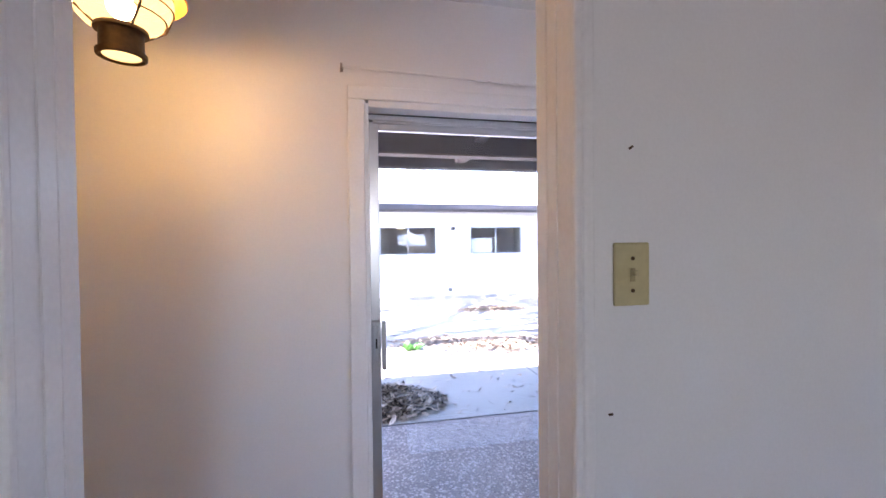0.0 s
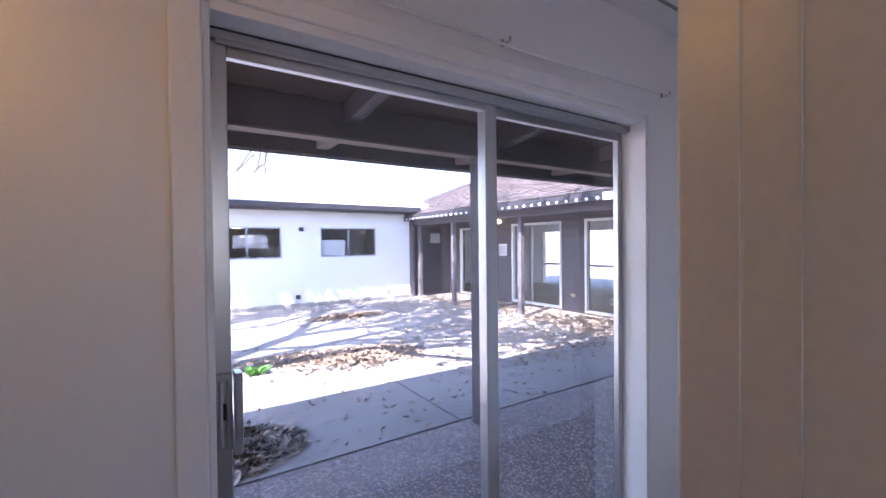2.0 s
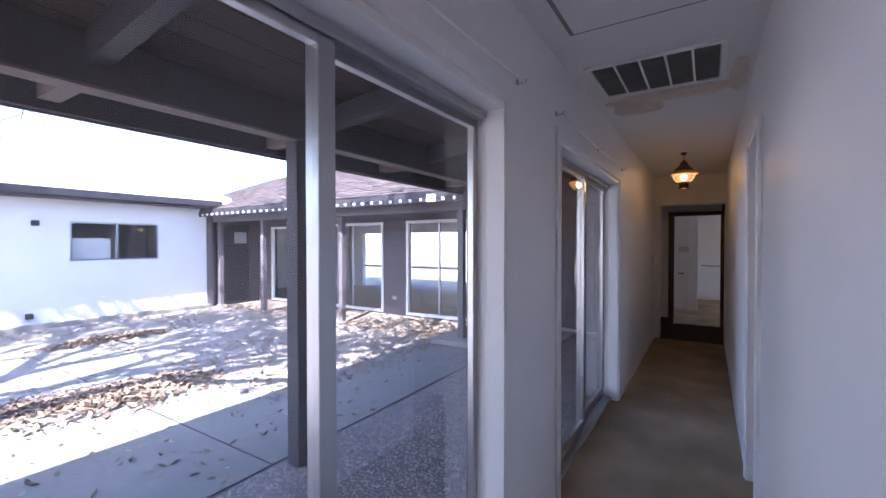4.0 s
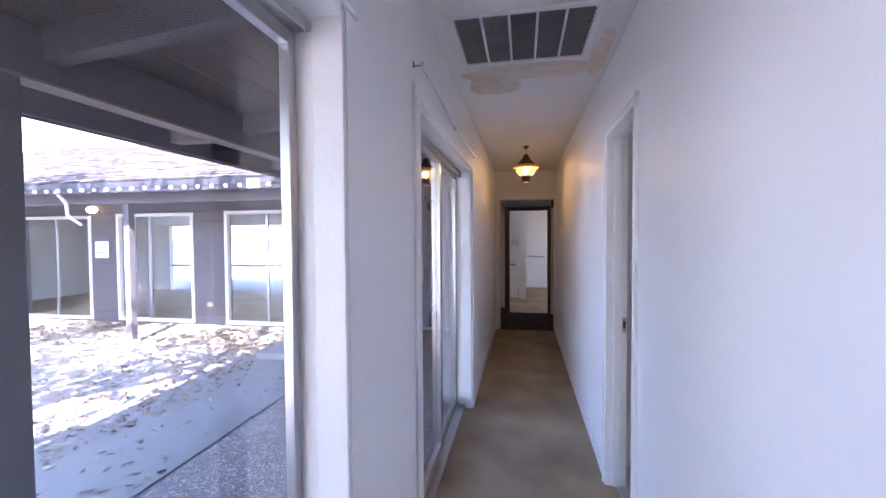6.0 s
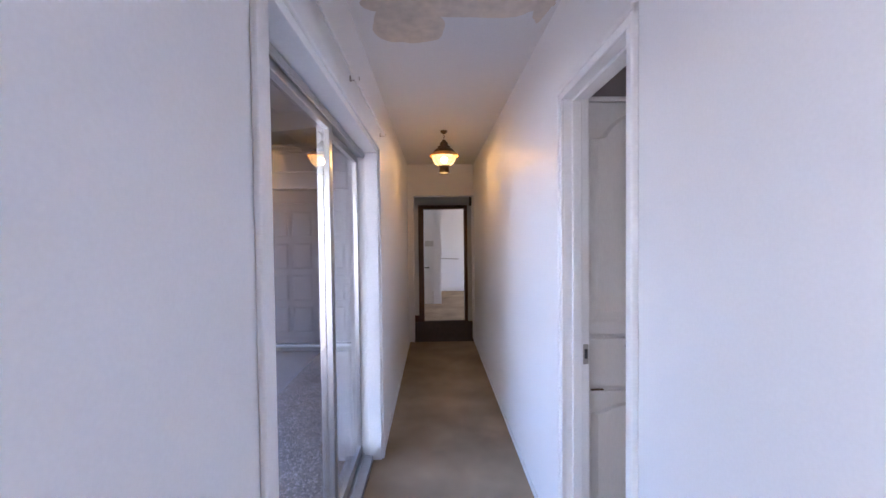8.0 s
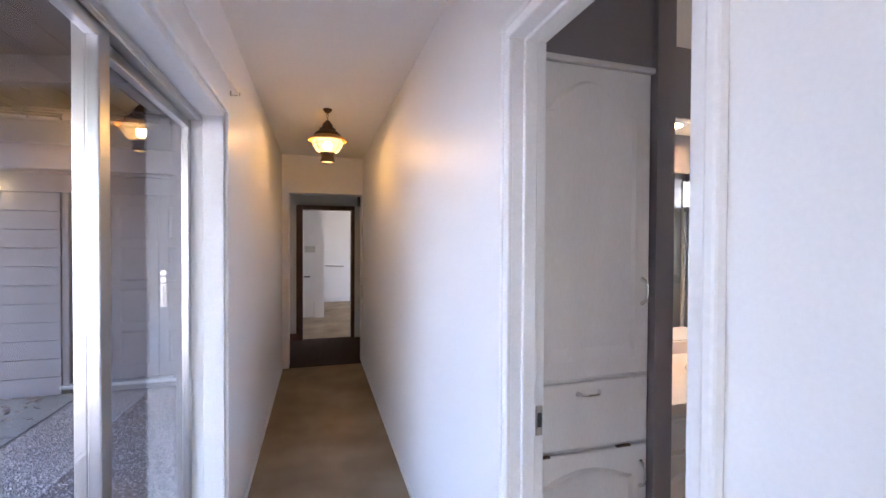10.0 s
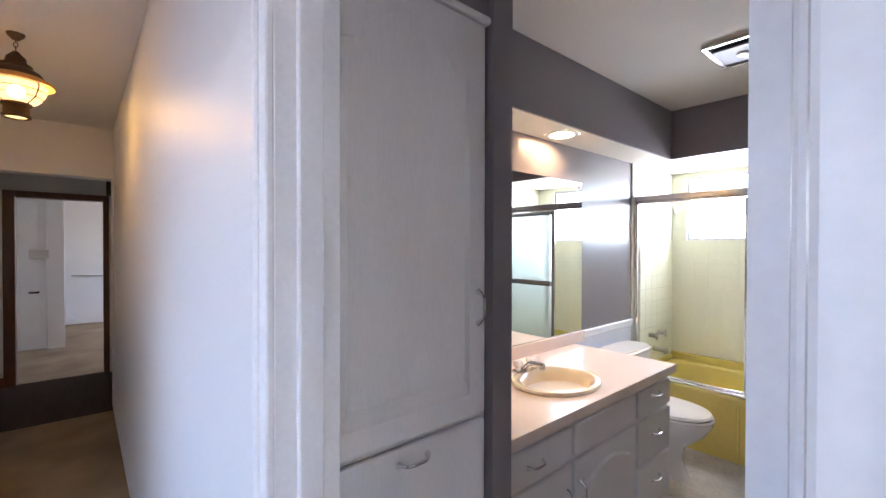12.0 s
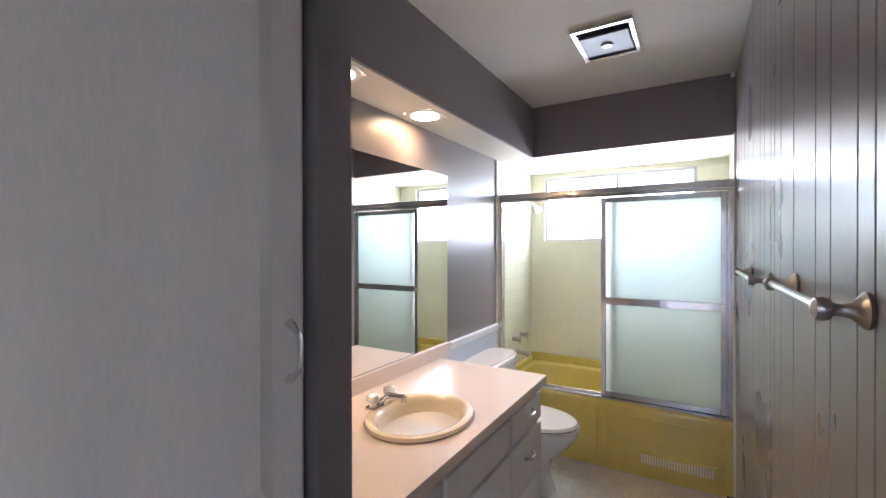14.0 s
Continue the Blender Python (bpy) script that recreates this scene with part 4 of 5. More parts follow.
def toilet():
    root = thing("toilet", (4.60, -1.11, 0), "white porcelain toilet with closed lid", "toilet")
    def egg(cx, hx, hy, z, n=32, back=0.75):
        out = []
        for i in range(n):
            a = 2 * math.pi * i / n
            c, s = math.cos(a), math.sin(a)
            out.append((cx + (hx if c < 0 else hx * back) * c, -1.11 + hy * s, z))
        return out
    def loft(rings):
        bm = bmesh.new()
        vs = [[bm.verts.new(p) for p in r] for r in rings]
        for a, b in zip(vs, vs[1:]):
            m = len(a)
            for i in range(m):
                bm.faces.new((a[i], a[(i + 1) % m], b[(i + 1) % m], b[i]))
        bm.faces.new(vs[0]); bm.faces.new(vs[-1])
        return bm
    local(root, part("bowl", loft([egg(4.64, 0.20, 0.11, 0.006), egg(4.64, 0.195, 0.105, 0.02), egg(4.65, 0.17, 0.095, 0.12), egg(4.64, 0.18, 0.11, 0.2), egg(4.60, 0.24, 0.155, 0.29), egg(4.58, 0.265, 0.18, 0.36), egg(4.58, 0.265, 0.182, 0.385)]), PORC, root, smooth=True))
    local(root, part("seat", loft([egg(4.58, 0.27, 0.186, 0.386), egg(4.58, 0.275, 0.19, 0.395), egg(4.58, 0.27, 0.186, 0.404)]), PORC, root, smooth=True))
    local(root, part("lid", loft([egg(4.585, 0.266, 0.184, 0.408), egg(4.585, 0.272, 0.188, 0.416), egg(4.585, 0.262, 0.18, 0.428), egg(4.585, 0.22, 0.14, 0.432)]), PORC, root, smooth=True))
    # near-black disc paints the shade between seat and lid
    local(root, part("gap", loft([egg(4.58, 0.262, 0.18, 0.403), egg(4.58, 0.262, 0.18, 0.409)]), JOINT, root))
    local(root, part("tank", boxes((4.77, -1.35, 0.37, 4.99, -0.87, 0.71), bevel=0.03), PORC, root, smooth=True))
    q = bmesh.new()
    out = []
    for i in range(32):
        a = 2 * math.pi * i / 32
        c, s = math.cos(a), math.sin(a)
        out.append((4.855 + 0.115 * math.copysign(abs(c) ** 0.6, c), -1.11 + 0.255 * math.copysign(abs(s) ** 0.55, s)))
    prism(q, out, "z", 0.71, 0.745)
    bmesh.ops.bevel(q, geom=[e for e in q.edges if abs(e.verts[0].co.z - 0.745) < 1e-4 and abs(e.verts[1].co.z - 0.745) < 1e-4], offset=0.015, segments=3, affect="EDGES")
    local(root, part("tank_lid", q, PORC, root, smooth=True))
    q = bmesh.new(); cyl(q, (4.768, -0.94, 0.66), (4.755, -0.94, 0.66), 0.01); cyl(q, (4.758, -0.94, 0.66), (4.752, -1.01, 0.65), 0.006)
    local(root, part("flush_lever", q, CHROME, root, smooth=True))


toilet()


def recessed_light(x, y):
    root = thing("recessed_light", (x, y, LOW), "glowing recessed downlight with white rim", "ceiling light", "vanity downlights")
    part("trim_ring", lathe(bmesh.new(), [(0.068, 0.0), (0.07, -0.006), (0.092, -0.005), (0.095, 0.0)], (0, 0, 0), seg=32, caps=False), TRIM, root, smooth=True)
    part("can", lathe(bmesh.new(), [(0.079, 0.0), (0.079, 0.09), (0.0785, 0.09), (0.0785, 0.0)], (0, 0, 0), seg=32, caps=False), TRIM, root)
    part("bulb", lathe(bmesh.new(), [(0.06, 0.022), (0.06, 0.03)], (0, 0, 0), seg=32), SPOT, root, "warm glowing lens")


recessed_light(4.88, -0.395)
recessed_light(4.88, 0.20)

ve = thing("ceiling_heater", (4.11, -0.825, H), "square chrome ceiling heater and vent", "ceiling vent")
part("frame", boxes((-0.135, -0.18, -0.018, 0.135, -0.158, 0.0), (-0.135, 0.158, -0.018, 0.135, 0.18, 0.0), (-0.135, -0.158, -0.018, -0.113, 0.158, 0.0), (0.113, -0.158, -0.018, 0.135, 0.158, 0.0), bevel=0.004), CHROME, ve)
part("cavity", box(-0.113, -0.158, -0.006, 0.113, 0.158, -0.001), BLACK, ve, "dark slot")
part("plate", boxes((-0.11, -0.105, -0.022, 0.11, 0.105, -0.012), bevel=0.004), SATIN, ve, "brushed metal plate")
part("knob", lathe(bmesh.new(), [(0.0, -0.034), (0.022, -0.032), (0.028, -0.022), (0.03, -0.02)], (0, 0, 0)), NICKEL, ve, smooth=True)
solid("trim_cobweb_patch", boxes((3.547, HEAD + 0.002, H - 0.03, 3.57, HEAD + 0.02, H - 0.001), bevel=0.008), TRIM, "blob of white caulk in the ceiling corner", "caulk", "structure")


def towel_bar(y0, y1, z):
    root = thing("towel_bar", (BW, (y0 + y1) / 2, z), "brushed nickel towel bar with flared mounts", "towel bar", "bath towel bars")
    q = bmesh.new(); cyl(q, (BW + 0.048, y0, z), (BW + 0.048, y1, z), 0.008)
    local(root, part("bar", q, NICKEL, root, smooth=True))
    for y in (y0, y1):
        q = bmesh.new()
        m = Matrix.Translation((BW + 0.001, y, z)) @ Matrix.Rotation(radians(90), 4, "Y")
        lathe(q, [(0.025, 0.0), (0.026, 0.005), (0.021, 0.009), (0.011, 0.018), (0.008, 0.029), (0.010, 0.037), (0.015, 0.040), (0.017, 0.048), (0.015, 0.056), (0.008, 0.061), (0.0, 0.062)], (0, 0, 0), seg=20)
        bmesh.ops.transform(q, matrix=m, verts=q.verts)
        local(root, part("mount", q, NICKEL, root, smooth=True))


towel_bar(0.10, 0.56, 1.353)
towel_bar(-0.80, -0.28, 1.335)
solid("door_stop", cyl(bmesh.new(), (3.546, -1.50, 0.03), (3.59, -1.50, 0.03), 0.012), BLACK, "small black door stop near the tub", "door stop")


# ---- courtyard ----
G = -0.15
solid("ground", boxes((-300, -300, -0.42, 300, 300, -0.30)), DIRT, "dry bare soil reaching the horizon", "ground", "structure")
solid("pavement", box(-9, 4.36, -0.31, 8.35, 12.335, G), CONC, "pale grey concrete courtyard paving with leaf litter", "pavement", "structure")
solid("pavement_porch", box(-9, 2.56, -0.31, 8.35, 4.36, G - 0.006), AGG, "exposed pebble aggregate porch slab", "pavement", "structure")
jn = boxes((2.85, 4.37, G, 2.865, 12.2, G + 0.0012), (-9, 4.353, G, 8.3, 4.367, G + 0.0012), (-1.8, 4.37, G, -1.785, 12.2, G + 0.0012), (7.27, 4.37, G, 7.285, 12.2, G + 0.0012), (-9, 7.9, G, 8.3, 7.912, G + 0.0012))
solid("trim_paving_joint", jn, JOINT, "dark expansion joints in the paving", "joint", "structure")
rnd = random.Random(4)
# pebbles of the porch slab
verts, faces = [], []
for i in range(41000):
    x, y = rnd.uniform(0.4, 8.25), rnd.uniform(2.66, 4.34)
    r = rnd.uniform(0.007, 0.014)
    a = rnd.uniform(0, 3.14)
    e = rnd.uniform(0.6, 1.0)
    k = len(verts)
    for j in range(5):
        b = 2 * math.pi * j / 5
        u, v = r * math.cos(b), r * e * math.sin(b)
        verts.append((x + u * math.cos(a) - v * math.sin(a), y + u * math.sin(a) + v * math.cos(a), G - 0.0065))
    verts.append((x, y, G - 0.006 + r * rnd.uniform(0.3, 0.6)))
    faces += [(k + j, k + (j + 1) % 5, k + 5) for j in range(5)]
me = bpy.data.meshes.new("pebbles"); me.from_pydata(verts, [], faces); me.materials.append(PEBBLE)
tagged(new("pebbles", me), "small mixed pebbles set in the porch slab", "pebbles", kind="stuff")


def leaves(name, spots, material, label, size=(0.03, 0.06)):
    """Curled dry leaves: spots are rows of (x, y, z); each leaf is a bent diamond."""
    verts, faces = [], []
    for x, y, z in spots:
        s = rnd.uniform(*size)
        m = Matrix.Translation((x, y, z)) @ Euler((rnd.uniform(-0.5, 0.5), rnd.uniform(-0.5, 0.5), rnd.uniform(0, 6.28))).to_matrix().to_4x4()
        w, c = s * rnd.uniform(0.3, 0.5), s * rnd.uniform(0.05, 0.3)
        k = len(verts)
        for p in ((-s, 0, c), (-s * 0.3, -w, c * 0.5), (-s * 0.3, 0, 0), (-s * 0.3, w, c * 0.5), (s * 0.4, -w * 0.8, c * 0.4), (s * 0.4, 0, 0), (s * 0.4, w * 0.8, c * 0.4), (s, 0, c)):
            verts.append(tuple(m @ Vector(p)))
        faces += [(k, k + 1, k + 2), (k, k + 2, k + 3), (k + 1, k + 4, k + 5, k + 2), (k + 2, k + 5, k + 6, k + 3), (k + 4, k + 7, k + 5), (k + 5, k + 7, k + 6)]
    me = bpy.data.meshes.new(name); me.from_pydata(verts, [], faces); me.materials.append(material)
    return tagged(new(name, me), label, "leaves", kind="stuff")


def heap(cx, cy, rx, ry, h, n, seed):
    """Places on an uneven heap."""
    out = []
    while len(out) < n:
        u, v = rnd.gauss(0, 0.5), rnd.gauss(0, 0.5)
        d = u * u + v * v
        if d > 1.3:
            continue
        z = max(0.0, 1 - d) * (0.8 + 0.5 * noise.noise((3 * u, 3 * v, seed)))
        out.append((cx + rx * u, cy + ry * v, G + 0.012 + h * z * rnd.uniform(0.75, 1.0)))
    return out


def mound(name, cx, cy, rx, ry, h, seed, label, material):
    bm = bmesh.new()
    n, m = 24, 8
    vs = [[bm.verts.new((cx + rx * (j / m) * math.cos(2 * math.pi * i / n), cy + ry * (j / m) * math.sin(2 * math.pi * i / n),
           G - 0.01 + h * (1 - (j / m) ** 2) * (0.8 + 0.4 * noise.noise((3 * j / m * math.cos(2 * math.pi * i / n), 3 * j / m * math.sin(2 * math.pi * i / n), seed))))) for i in range(n)] for j in range(1, m + 1)]
    top = bm.verts.new((cx, cy, G + h * 0.85))
    for i in range(n):
        bm.faces.new((top, vs[0][i], vs[0][(i + 1) % n]))
    for a, b in zip(vs, vs[1:]):
        for i in range(n):
            bm.faces.new((a[i], b[i], b[(i + 1) % n], a[(i + 1) % n]))
    return tagged(ob_from(name, bm, material), label, "leaf pile", kind="stuff")


mound("leaf_pile_core", 0.86, 4.84, 0.58, 0.36, 0.15, 2.0, "packed heart of the raked leaf pile", LEAFD)
leaves("leaf_pile", heap(0.86, 4.86, 0.68, 0.42, 0.17, 3000, 2.0), LEAFD, "raked pile of grey-brown dead leaves at the porch edge", (0.04, 0.075))
mound("leaf_drift_core", 2.85, 6.85, 0.45, 0.25, 0.04, 5.0, "low heart of the leaf drift", LEAF)
leaves("leaf_drift", heap(2.85, 6.85, 0.95, 0.55, 0.08, 1300, 5.0) + heap(2.1, 7.25, 0.9, 0.4, 0.03, 400, 6.0), LEAF, "sunlit drift of brown leaves on the paving")
leaves("leaf_drift_far", heap(3.9, 10.1, 0.9, 0.3, 0.07, 1000, 7.0), LEAF, "far drift of brown leaves and twigs")
sc = []
for i in range(5200):
    x = rnd.uniform(0.3, 8.25)
    y = 4.4 + 7.7 * rnd.random() ** 0.9
    d = 1.2 if x > 5 else 0.45
    if noise.noise((x * 0.9, y * 0.9, 3.0)) + d * 0.6 > rnd.uniform(-0.1, 0.9):
        sc.append((x, y, G + 0.006))
leaves("leaf_litter", sc, LEAF, "thin scatter of dry leaves over the courtyard", (0.018, 0.045))
leaves("leaf_litter_mid", [(rnd.uniform(3.6, 8.0), 5.3 + abs(rnd.gauss(0, 2.2)), G + 0.008) for i in range(4200)], LEAF, "thick brown leaf litter in the dappled shade", (0.015, 0.035))
leaves("leaf_litter_porch", [(rnd.uniform(0.4, 6.5), rnd.uniform(4.1, 5.8), G + 0.006) for i in range(260)], LEAFD, "sparse dry leaves on the shaded paving", (0.015, 0.035))
leaves("leaf_litter_east", [(rnd.uniform(6.8, 8.28), rnd.uniform(4.6, 12.1), G + 0.008) for i in range(2200)], LEAF, "dry leaves blown against the far porch", (0.02, 0.045))
wd = thing("weed", (1.57, 6.88, G), "small bright green weed tuft on the paving", "weed")
verts, faces = [], []
for i in range(70):
    a, l = rnd.uniform(0, 6.28), rnd.uniform(0.04, 0.10)
    x, y = rnd.uniform(-0.09, 0.09), rnd.uniform(-0.07, 0.07)
    k = len(verts)
    c, s = math.cos(a), math.sin(a)
    verts += [(x - 0.012 * s, y + 0.012 * c, 0), (x + 0.012 * s, y - 0.012 * c, 0), (x + 0.5 * l * c + 0.02 * s, y + 0.5 * l * s - 0.02 * c, l * 0.8), (x + l * c, y + l * s, l * 0.9), (x + 0.5 * l * c - 0.02 * s, y + 0.5 * l * s + 0.02 * c, l * 0.8)]
    faces.append((k, k + 1, k + 2, k + 3, k + 4))
me = bpy.data.meshes.new("foliage"); me.from_pydata(verts, [], faces); me.materials.append(LEAFG)
o = new("foliage", me); o.parent = wd

# porch roof of this wing
pr = thing("porch_roof", (3.5, 3.8, 2.3), "dark timber porch roof with beam, rafters and board deck", "porch roof", kind="structure")
def slope_z(y):
    return 2.60 - (y - 2.62) * 0.102
y = 2.62
while y < 4.83:
    y2 = min(4.85, y + 0.185)
    bm = bmesh.new()
    for xa, xb in ((-2.5, 8.3),):
        vs = [(xa, y + 0.004, slope_z(y)), (xb, y + 0.004, slope_z(y)), (xb, y2 - 0.004, slope_z(y2)), (xa, y2 - 0.004, slope_z(y2))]
        lo = [bm.verts.new(v) for v in vs]
        hi = [bm.verts.new((v[0], v[1], v[2] + 0.03)) for v in vs]
        bm.faces.new(lo[::-1]); bm.faces.new(hi)
        for q in range(4):
            bm.faces.new((lo[q], lo[(q + 1) % 4], hi[(q + 1) % 4], hi[q]))
    local(pr, part("deck_board", bm, DECK, pr))
    y = y2
bm = bmesh.new()
prism(bm, [(2.5, slope_z(2.5) + 0.032), (4.89, slope_z(4.89) + 0.032), (4.89, slope_z(4.89) + 0.07), (2.5, slope_z(2.5) + 0.13)], "x", -2.6, 8.4)
local(pr, part("roofing", bm, SHINGLE, pr, "weathered roofing"))
local(pr, part("beam", box(-2.5, 4.17, 2.19, 8.0, 4.27, 2.435, bevel=0.006), DARKWOOD, pr))
local(pr, part("beam_trim", box(-2.5, 4.155, 2.174, 8.0, 4.28, 2.189, bevel=0.002), TAIL, pr, "pale strip under the beam"))
local(pr, part("fascia", box(-2.5, 4.85, 2.195, 8.0, 4.89, 2.385, bevel=0.004), DARKWOOD, pr))
local(pr, part("fascia_trim", box(-2.5, 4.891, 2.18, 8.0, 4.905, 2.215, bevel=0.002), TAIL, pr, "pale drip edge"))
for k in range(-2, 5):
    x = 1.79 + 1.42 * k
    bm = bmesh.new()
    prism(bm, [(2.62, slope_z(2.62) - 0.16), (4.57, slope_z(4.57) - 0.15), (4.845, slope_z(4.845) - 0.12), (4.845, slope_z(4.845) - 0.002), (2.62, slope_z(2.62) - 0.002)], "x", x - 0.045, x + 0.045)
    local(pr, part("rafter", bm, DARKWOOD, pr))
    # slightly wider sleeve, paler than the rafter, over its outer end
    bm = bmesh.new()
    prism(bm, [(4.295, slope_z(4.295) - 0.158), (4.57, slope_z(4.57) - 0.158), (4.842, slope_z(4.842) - 0.128), (4.842, slope_z(4.842) - 0.01), (4.295, slope_z(4.295) - 0.01)], "x", x - 0.049, x + 0.049)
    local(pr, part("rafter_tail", bm, TAIL, pr, "pale rafter end"))
po = thing("porch_post", (2.995, 4.22, G), "square dark painted porch post", "post", "porch posts")
part("shaft", box(-0.07, -0.06, 0.0, 0.07, 0.06, 2.324, bevel=0.006), DARKWOOD, po)
wall("wall_outer_cladding", "taupe painted outside face of the hall wing", [(-2.0, 2.567, -0.3, 0.74, 2.595, 2.6), (2.56, 2.567, -0.3, 3.235, 2.595, 2.6), (5.085, 2.567, -0.3, 8.32, 2.595, 2.6), (0.74, 2.567, 1.99, 2.56, 2.595, 2.6), (3.235, 2.567, 1.99, 5.085, 2.595, 2.6), (0.74, 2.567, -0.3, 2.56, 2.595, -0.01), (3.235, 2.567, -0.3, 5.085, 2.595, -0.01)], SIDING)

# ---- east wing ----
EX = 8.32
OPEN = [(2.84, 4.56, 2.03), (5.52, 7.30, 1.94), (7.95, 9.64, 1.925), (10.23, 12.0, 1.90)]
ew = thing("wall_east_wing", (EX, 8, 0), "taupe horizontal board siding of the far wing", "wall", kind="structure")
segs = [(2.65, 2.84), (4.56, 5.52), (7.30, 7.95), (9.64, 10.23), (12.0, 12.6)]
core = [(EX + 0.02, a, -0.3, EX + 0.18, b, 2.65) for a, b in segs] + [(EX + 0.02, a, t, EX + 0.18, b, 2.65) for a, b, t in OPEN] + [(EX + 0.02, a, -0.3, EX + 0.18, b, -0.12) for a, b, t in OPEN[1:]] + [(EX + 0.02, 2.84, -0.3, EX + 0.18, 4.56, -0.06)]
local(ew, part("core", boxes(*core), SIDING, ew))
z = G
while z < 2.6:
    z2 = z + 0.19
    spans = segs if z < 1.9 else [(2.65, 12.6)]
    for a, b in spans:
        bm = bmesh.new()
        prism(bm, [(EX + 0.019, z), (EX - 0.006, z + 0.004), (EX + 0.004, z2 - 0.003), (EX + 0.019, z2 - 0.003)], "y", a, b)
        local(ew, part("siding_board", bm, SIDING, ew))
    z = z2


def picture_window(y0, y1, top, bars, label, name="window_2"):
    root = thing(name, (EX, (y0 + y1) / 2, 0), label, "window", kind="structure")
    def add(nm, b, m, lab=""):
        return local(root, part(nm, b, m, root, lab))
    w = 0.06
    for r in ((EX - 0.02, y0, -0.12, EX + 0.06, y0 + w, top), (EX - 0.02, y1 - w, -0.12, EX + 0.06, y1, top), (EX - 0.02, y0 + w, top - w, EX + 0.06, y1 - w, top), (EX - 0.02, y0 + w, -0.12, EX + 0.06, y1 - w, -0.06)):
        add("frame_member", box(*r, bevel=0.003), TRIM)
    edges = [y0 + w] + list(bars) + [y1 - w]
    for b in bars:
        add("mullion", box(EX, b - 0.02, -0.06, EX + 0.04, b + 0.02, top - w, bevel=0.003), ALU)
    for a, b in zip(edges, edges[1:]):
        o = add("pane", box(EX + 0.016, a, -0.06, EX + 0.021, b, top - w), PANE)
        o.visible_shadow = False


picture_window(5.52, 7.30, 1.94, (6.45,), "tall white framed window beside the double door")
picture_window(7.95, 9.64, 1.925, (8.92,), "wide white framed sliding window of the far wing")
picture_window(10.23, 12.0, 1.90, (11.1,), "white framed sliding window near the corner")
# rooms of the east wing, with a bright opposite side
wall("wall_east_rooms", "plain plaster walls inside the far wing", [(12.4, 2.65, -0.12, 12.55, 4.9, 2.5), (12.4, 7.5, -0.12, 12.55, 7.7, 2.5), (12.4, 10.5, -0.12, 12.55, 10.7, 2.5), (12.4, 12.4, -0.12, 12.55, 14.2, 2.5), (12.4, 4.9, 1.8, 12.55, 7.5, 2.5), (12.4, 7.7, 1.8, 12.55, 10.5, 2.5), (12.4, 10.7, 1.8, 12.55, 12.4, 2.5), (12.44, 4.9, 0.60, 12.5, 7.5, 0.68), (12.44, 7.7, 0.60, 12.5, 10.5, 0.68), (12.44, 10.7, 0.60, 12.5, 12.4, 0.68), (8.5, 14.2, -0.12, 12.55, 14.3, 2.5), (8.36, 12.6, -0.12, 8.5, 14.3, 2.5), (8.5, 4.62, -0.12, 12.4, 4.72, 2.5), (8.5, 9.95, -0.12, 9.0, 10.05, 2.5)], INTERIOR)
solid("pavement_east_yard", box(12.55, -2, -0.31, 60, 40, -0.14), CONC, "sunlit pale concrete beyond the far wing", "pavement", "structure")
solid("floor_east_rooms", box(8.34, 4.25, -0.3, 12.55, 14.3, -0.10), CARPET, "carpet inside the far wing", "carpet", "structure")
solid("ceiling_east_rooms", box(8.34, 2.65, 2.5, 12.55, 14.3, 2.56), CEIL, "ceiling inside the far wing", "ceiling", "structure")
for y in (5.58, 9.2):
    cu = bmesh.new()
    n = 40
    pa = [(8.58 + 0.02 * math.sin(i * 1.3), y + 0.28 * i / n) for i in range(n + 1)]
    vs = [[cu.verts.new((x, yy, z)) for x, yy in pa] for z in (-0.08, 2.0)]
    vs2 = [[cu.verts.new((x + 0.004, yy, z)) for x, yy in pa] for z in (-0.08, 2.0)]
    for i in range(n):
        cu.faces.new((vs[0][i], vs[0][i + 1], vs[1][i + 1], vs[1][i]))
        cu.faces.new((vs2[0][i], vs2[0][i + 1], vs2[1][i + 1], vs2[1][i]))
    solid("curtain", cu, CURTAIN, "grey drawn-back curtain behind the far window", "curtain", group="far curtains", smooth=True)
# double entry door
dd = thing("door_7", (EX + 0.1, 3.7, 0), "grey panelled double entry door under the porch", "door", kind="structure")
local(dd, part("frame", boxes((EX + 0.02, 2.84, -0.06, EX + 0.14, 2.90, 2.03), (EX + 0.02, 4.50, -0.06, EX + 0.14, 4.56, 2.03), (EX + 0.02, 2.90, 1.97, EX + 0.14, 4.50, 2.03), bevel=0.004), SIDING, dd))
local(dd, part("threshold", box(EX - 0.03, 2.84, -0.09, EX + 0.14, 4.56, -0.055, bevel=0.004), ALU, dd, "worn metal threshold"))
for a, b in ((2.905, 3.698), (3.702, 4.495)):
    lf = local(dd, part("leaf", box(EX + 0.07, a, -0.05, EX + 0.115, b, 1.965, bevel=0.003), SIDING, dd))
    for r in range(4):
        for c in range(2):
            w = (b - a - 0.24) / 2
            y0 = a + 0.09 + c * (w + 0.06)
            z0 = 0.10 + r * 0.455
            bm = bmesh.new()
            offset_panel(bm, [(y0, z0), (y0 + w, z0), (y0 + w, z0 + 0.37), (y0, z0 + 0.37)], EX + 0.07, 0.012, 0.025)
            part("panel", bm, SIDING, lf)
HY = 3.65
hd = boxes((EX + 0.05, HY - 0.03, 0.72, EX + 0.07, HY + 0.03, 0.98), bevel=0.004)
for zz in (1.10, 1.02):
    cyl(hd, (EX + 0.068, HY, zz), (EX + 0.045, HY, zz), 0.03)
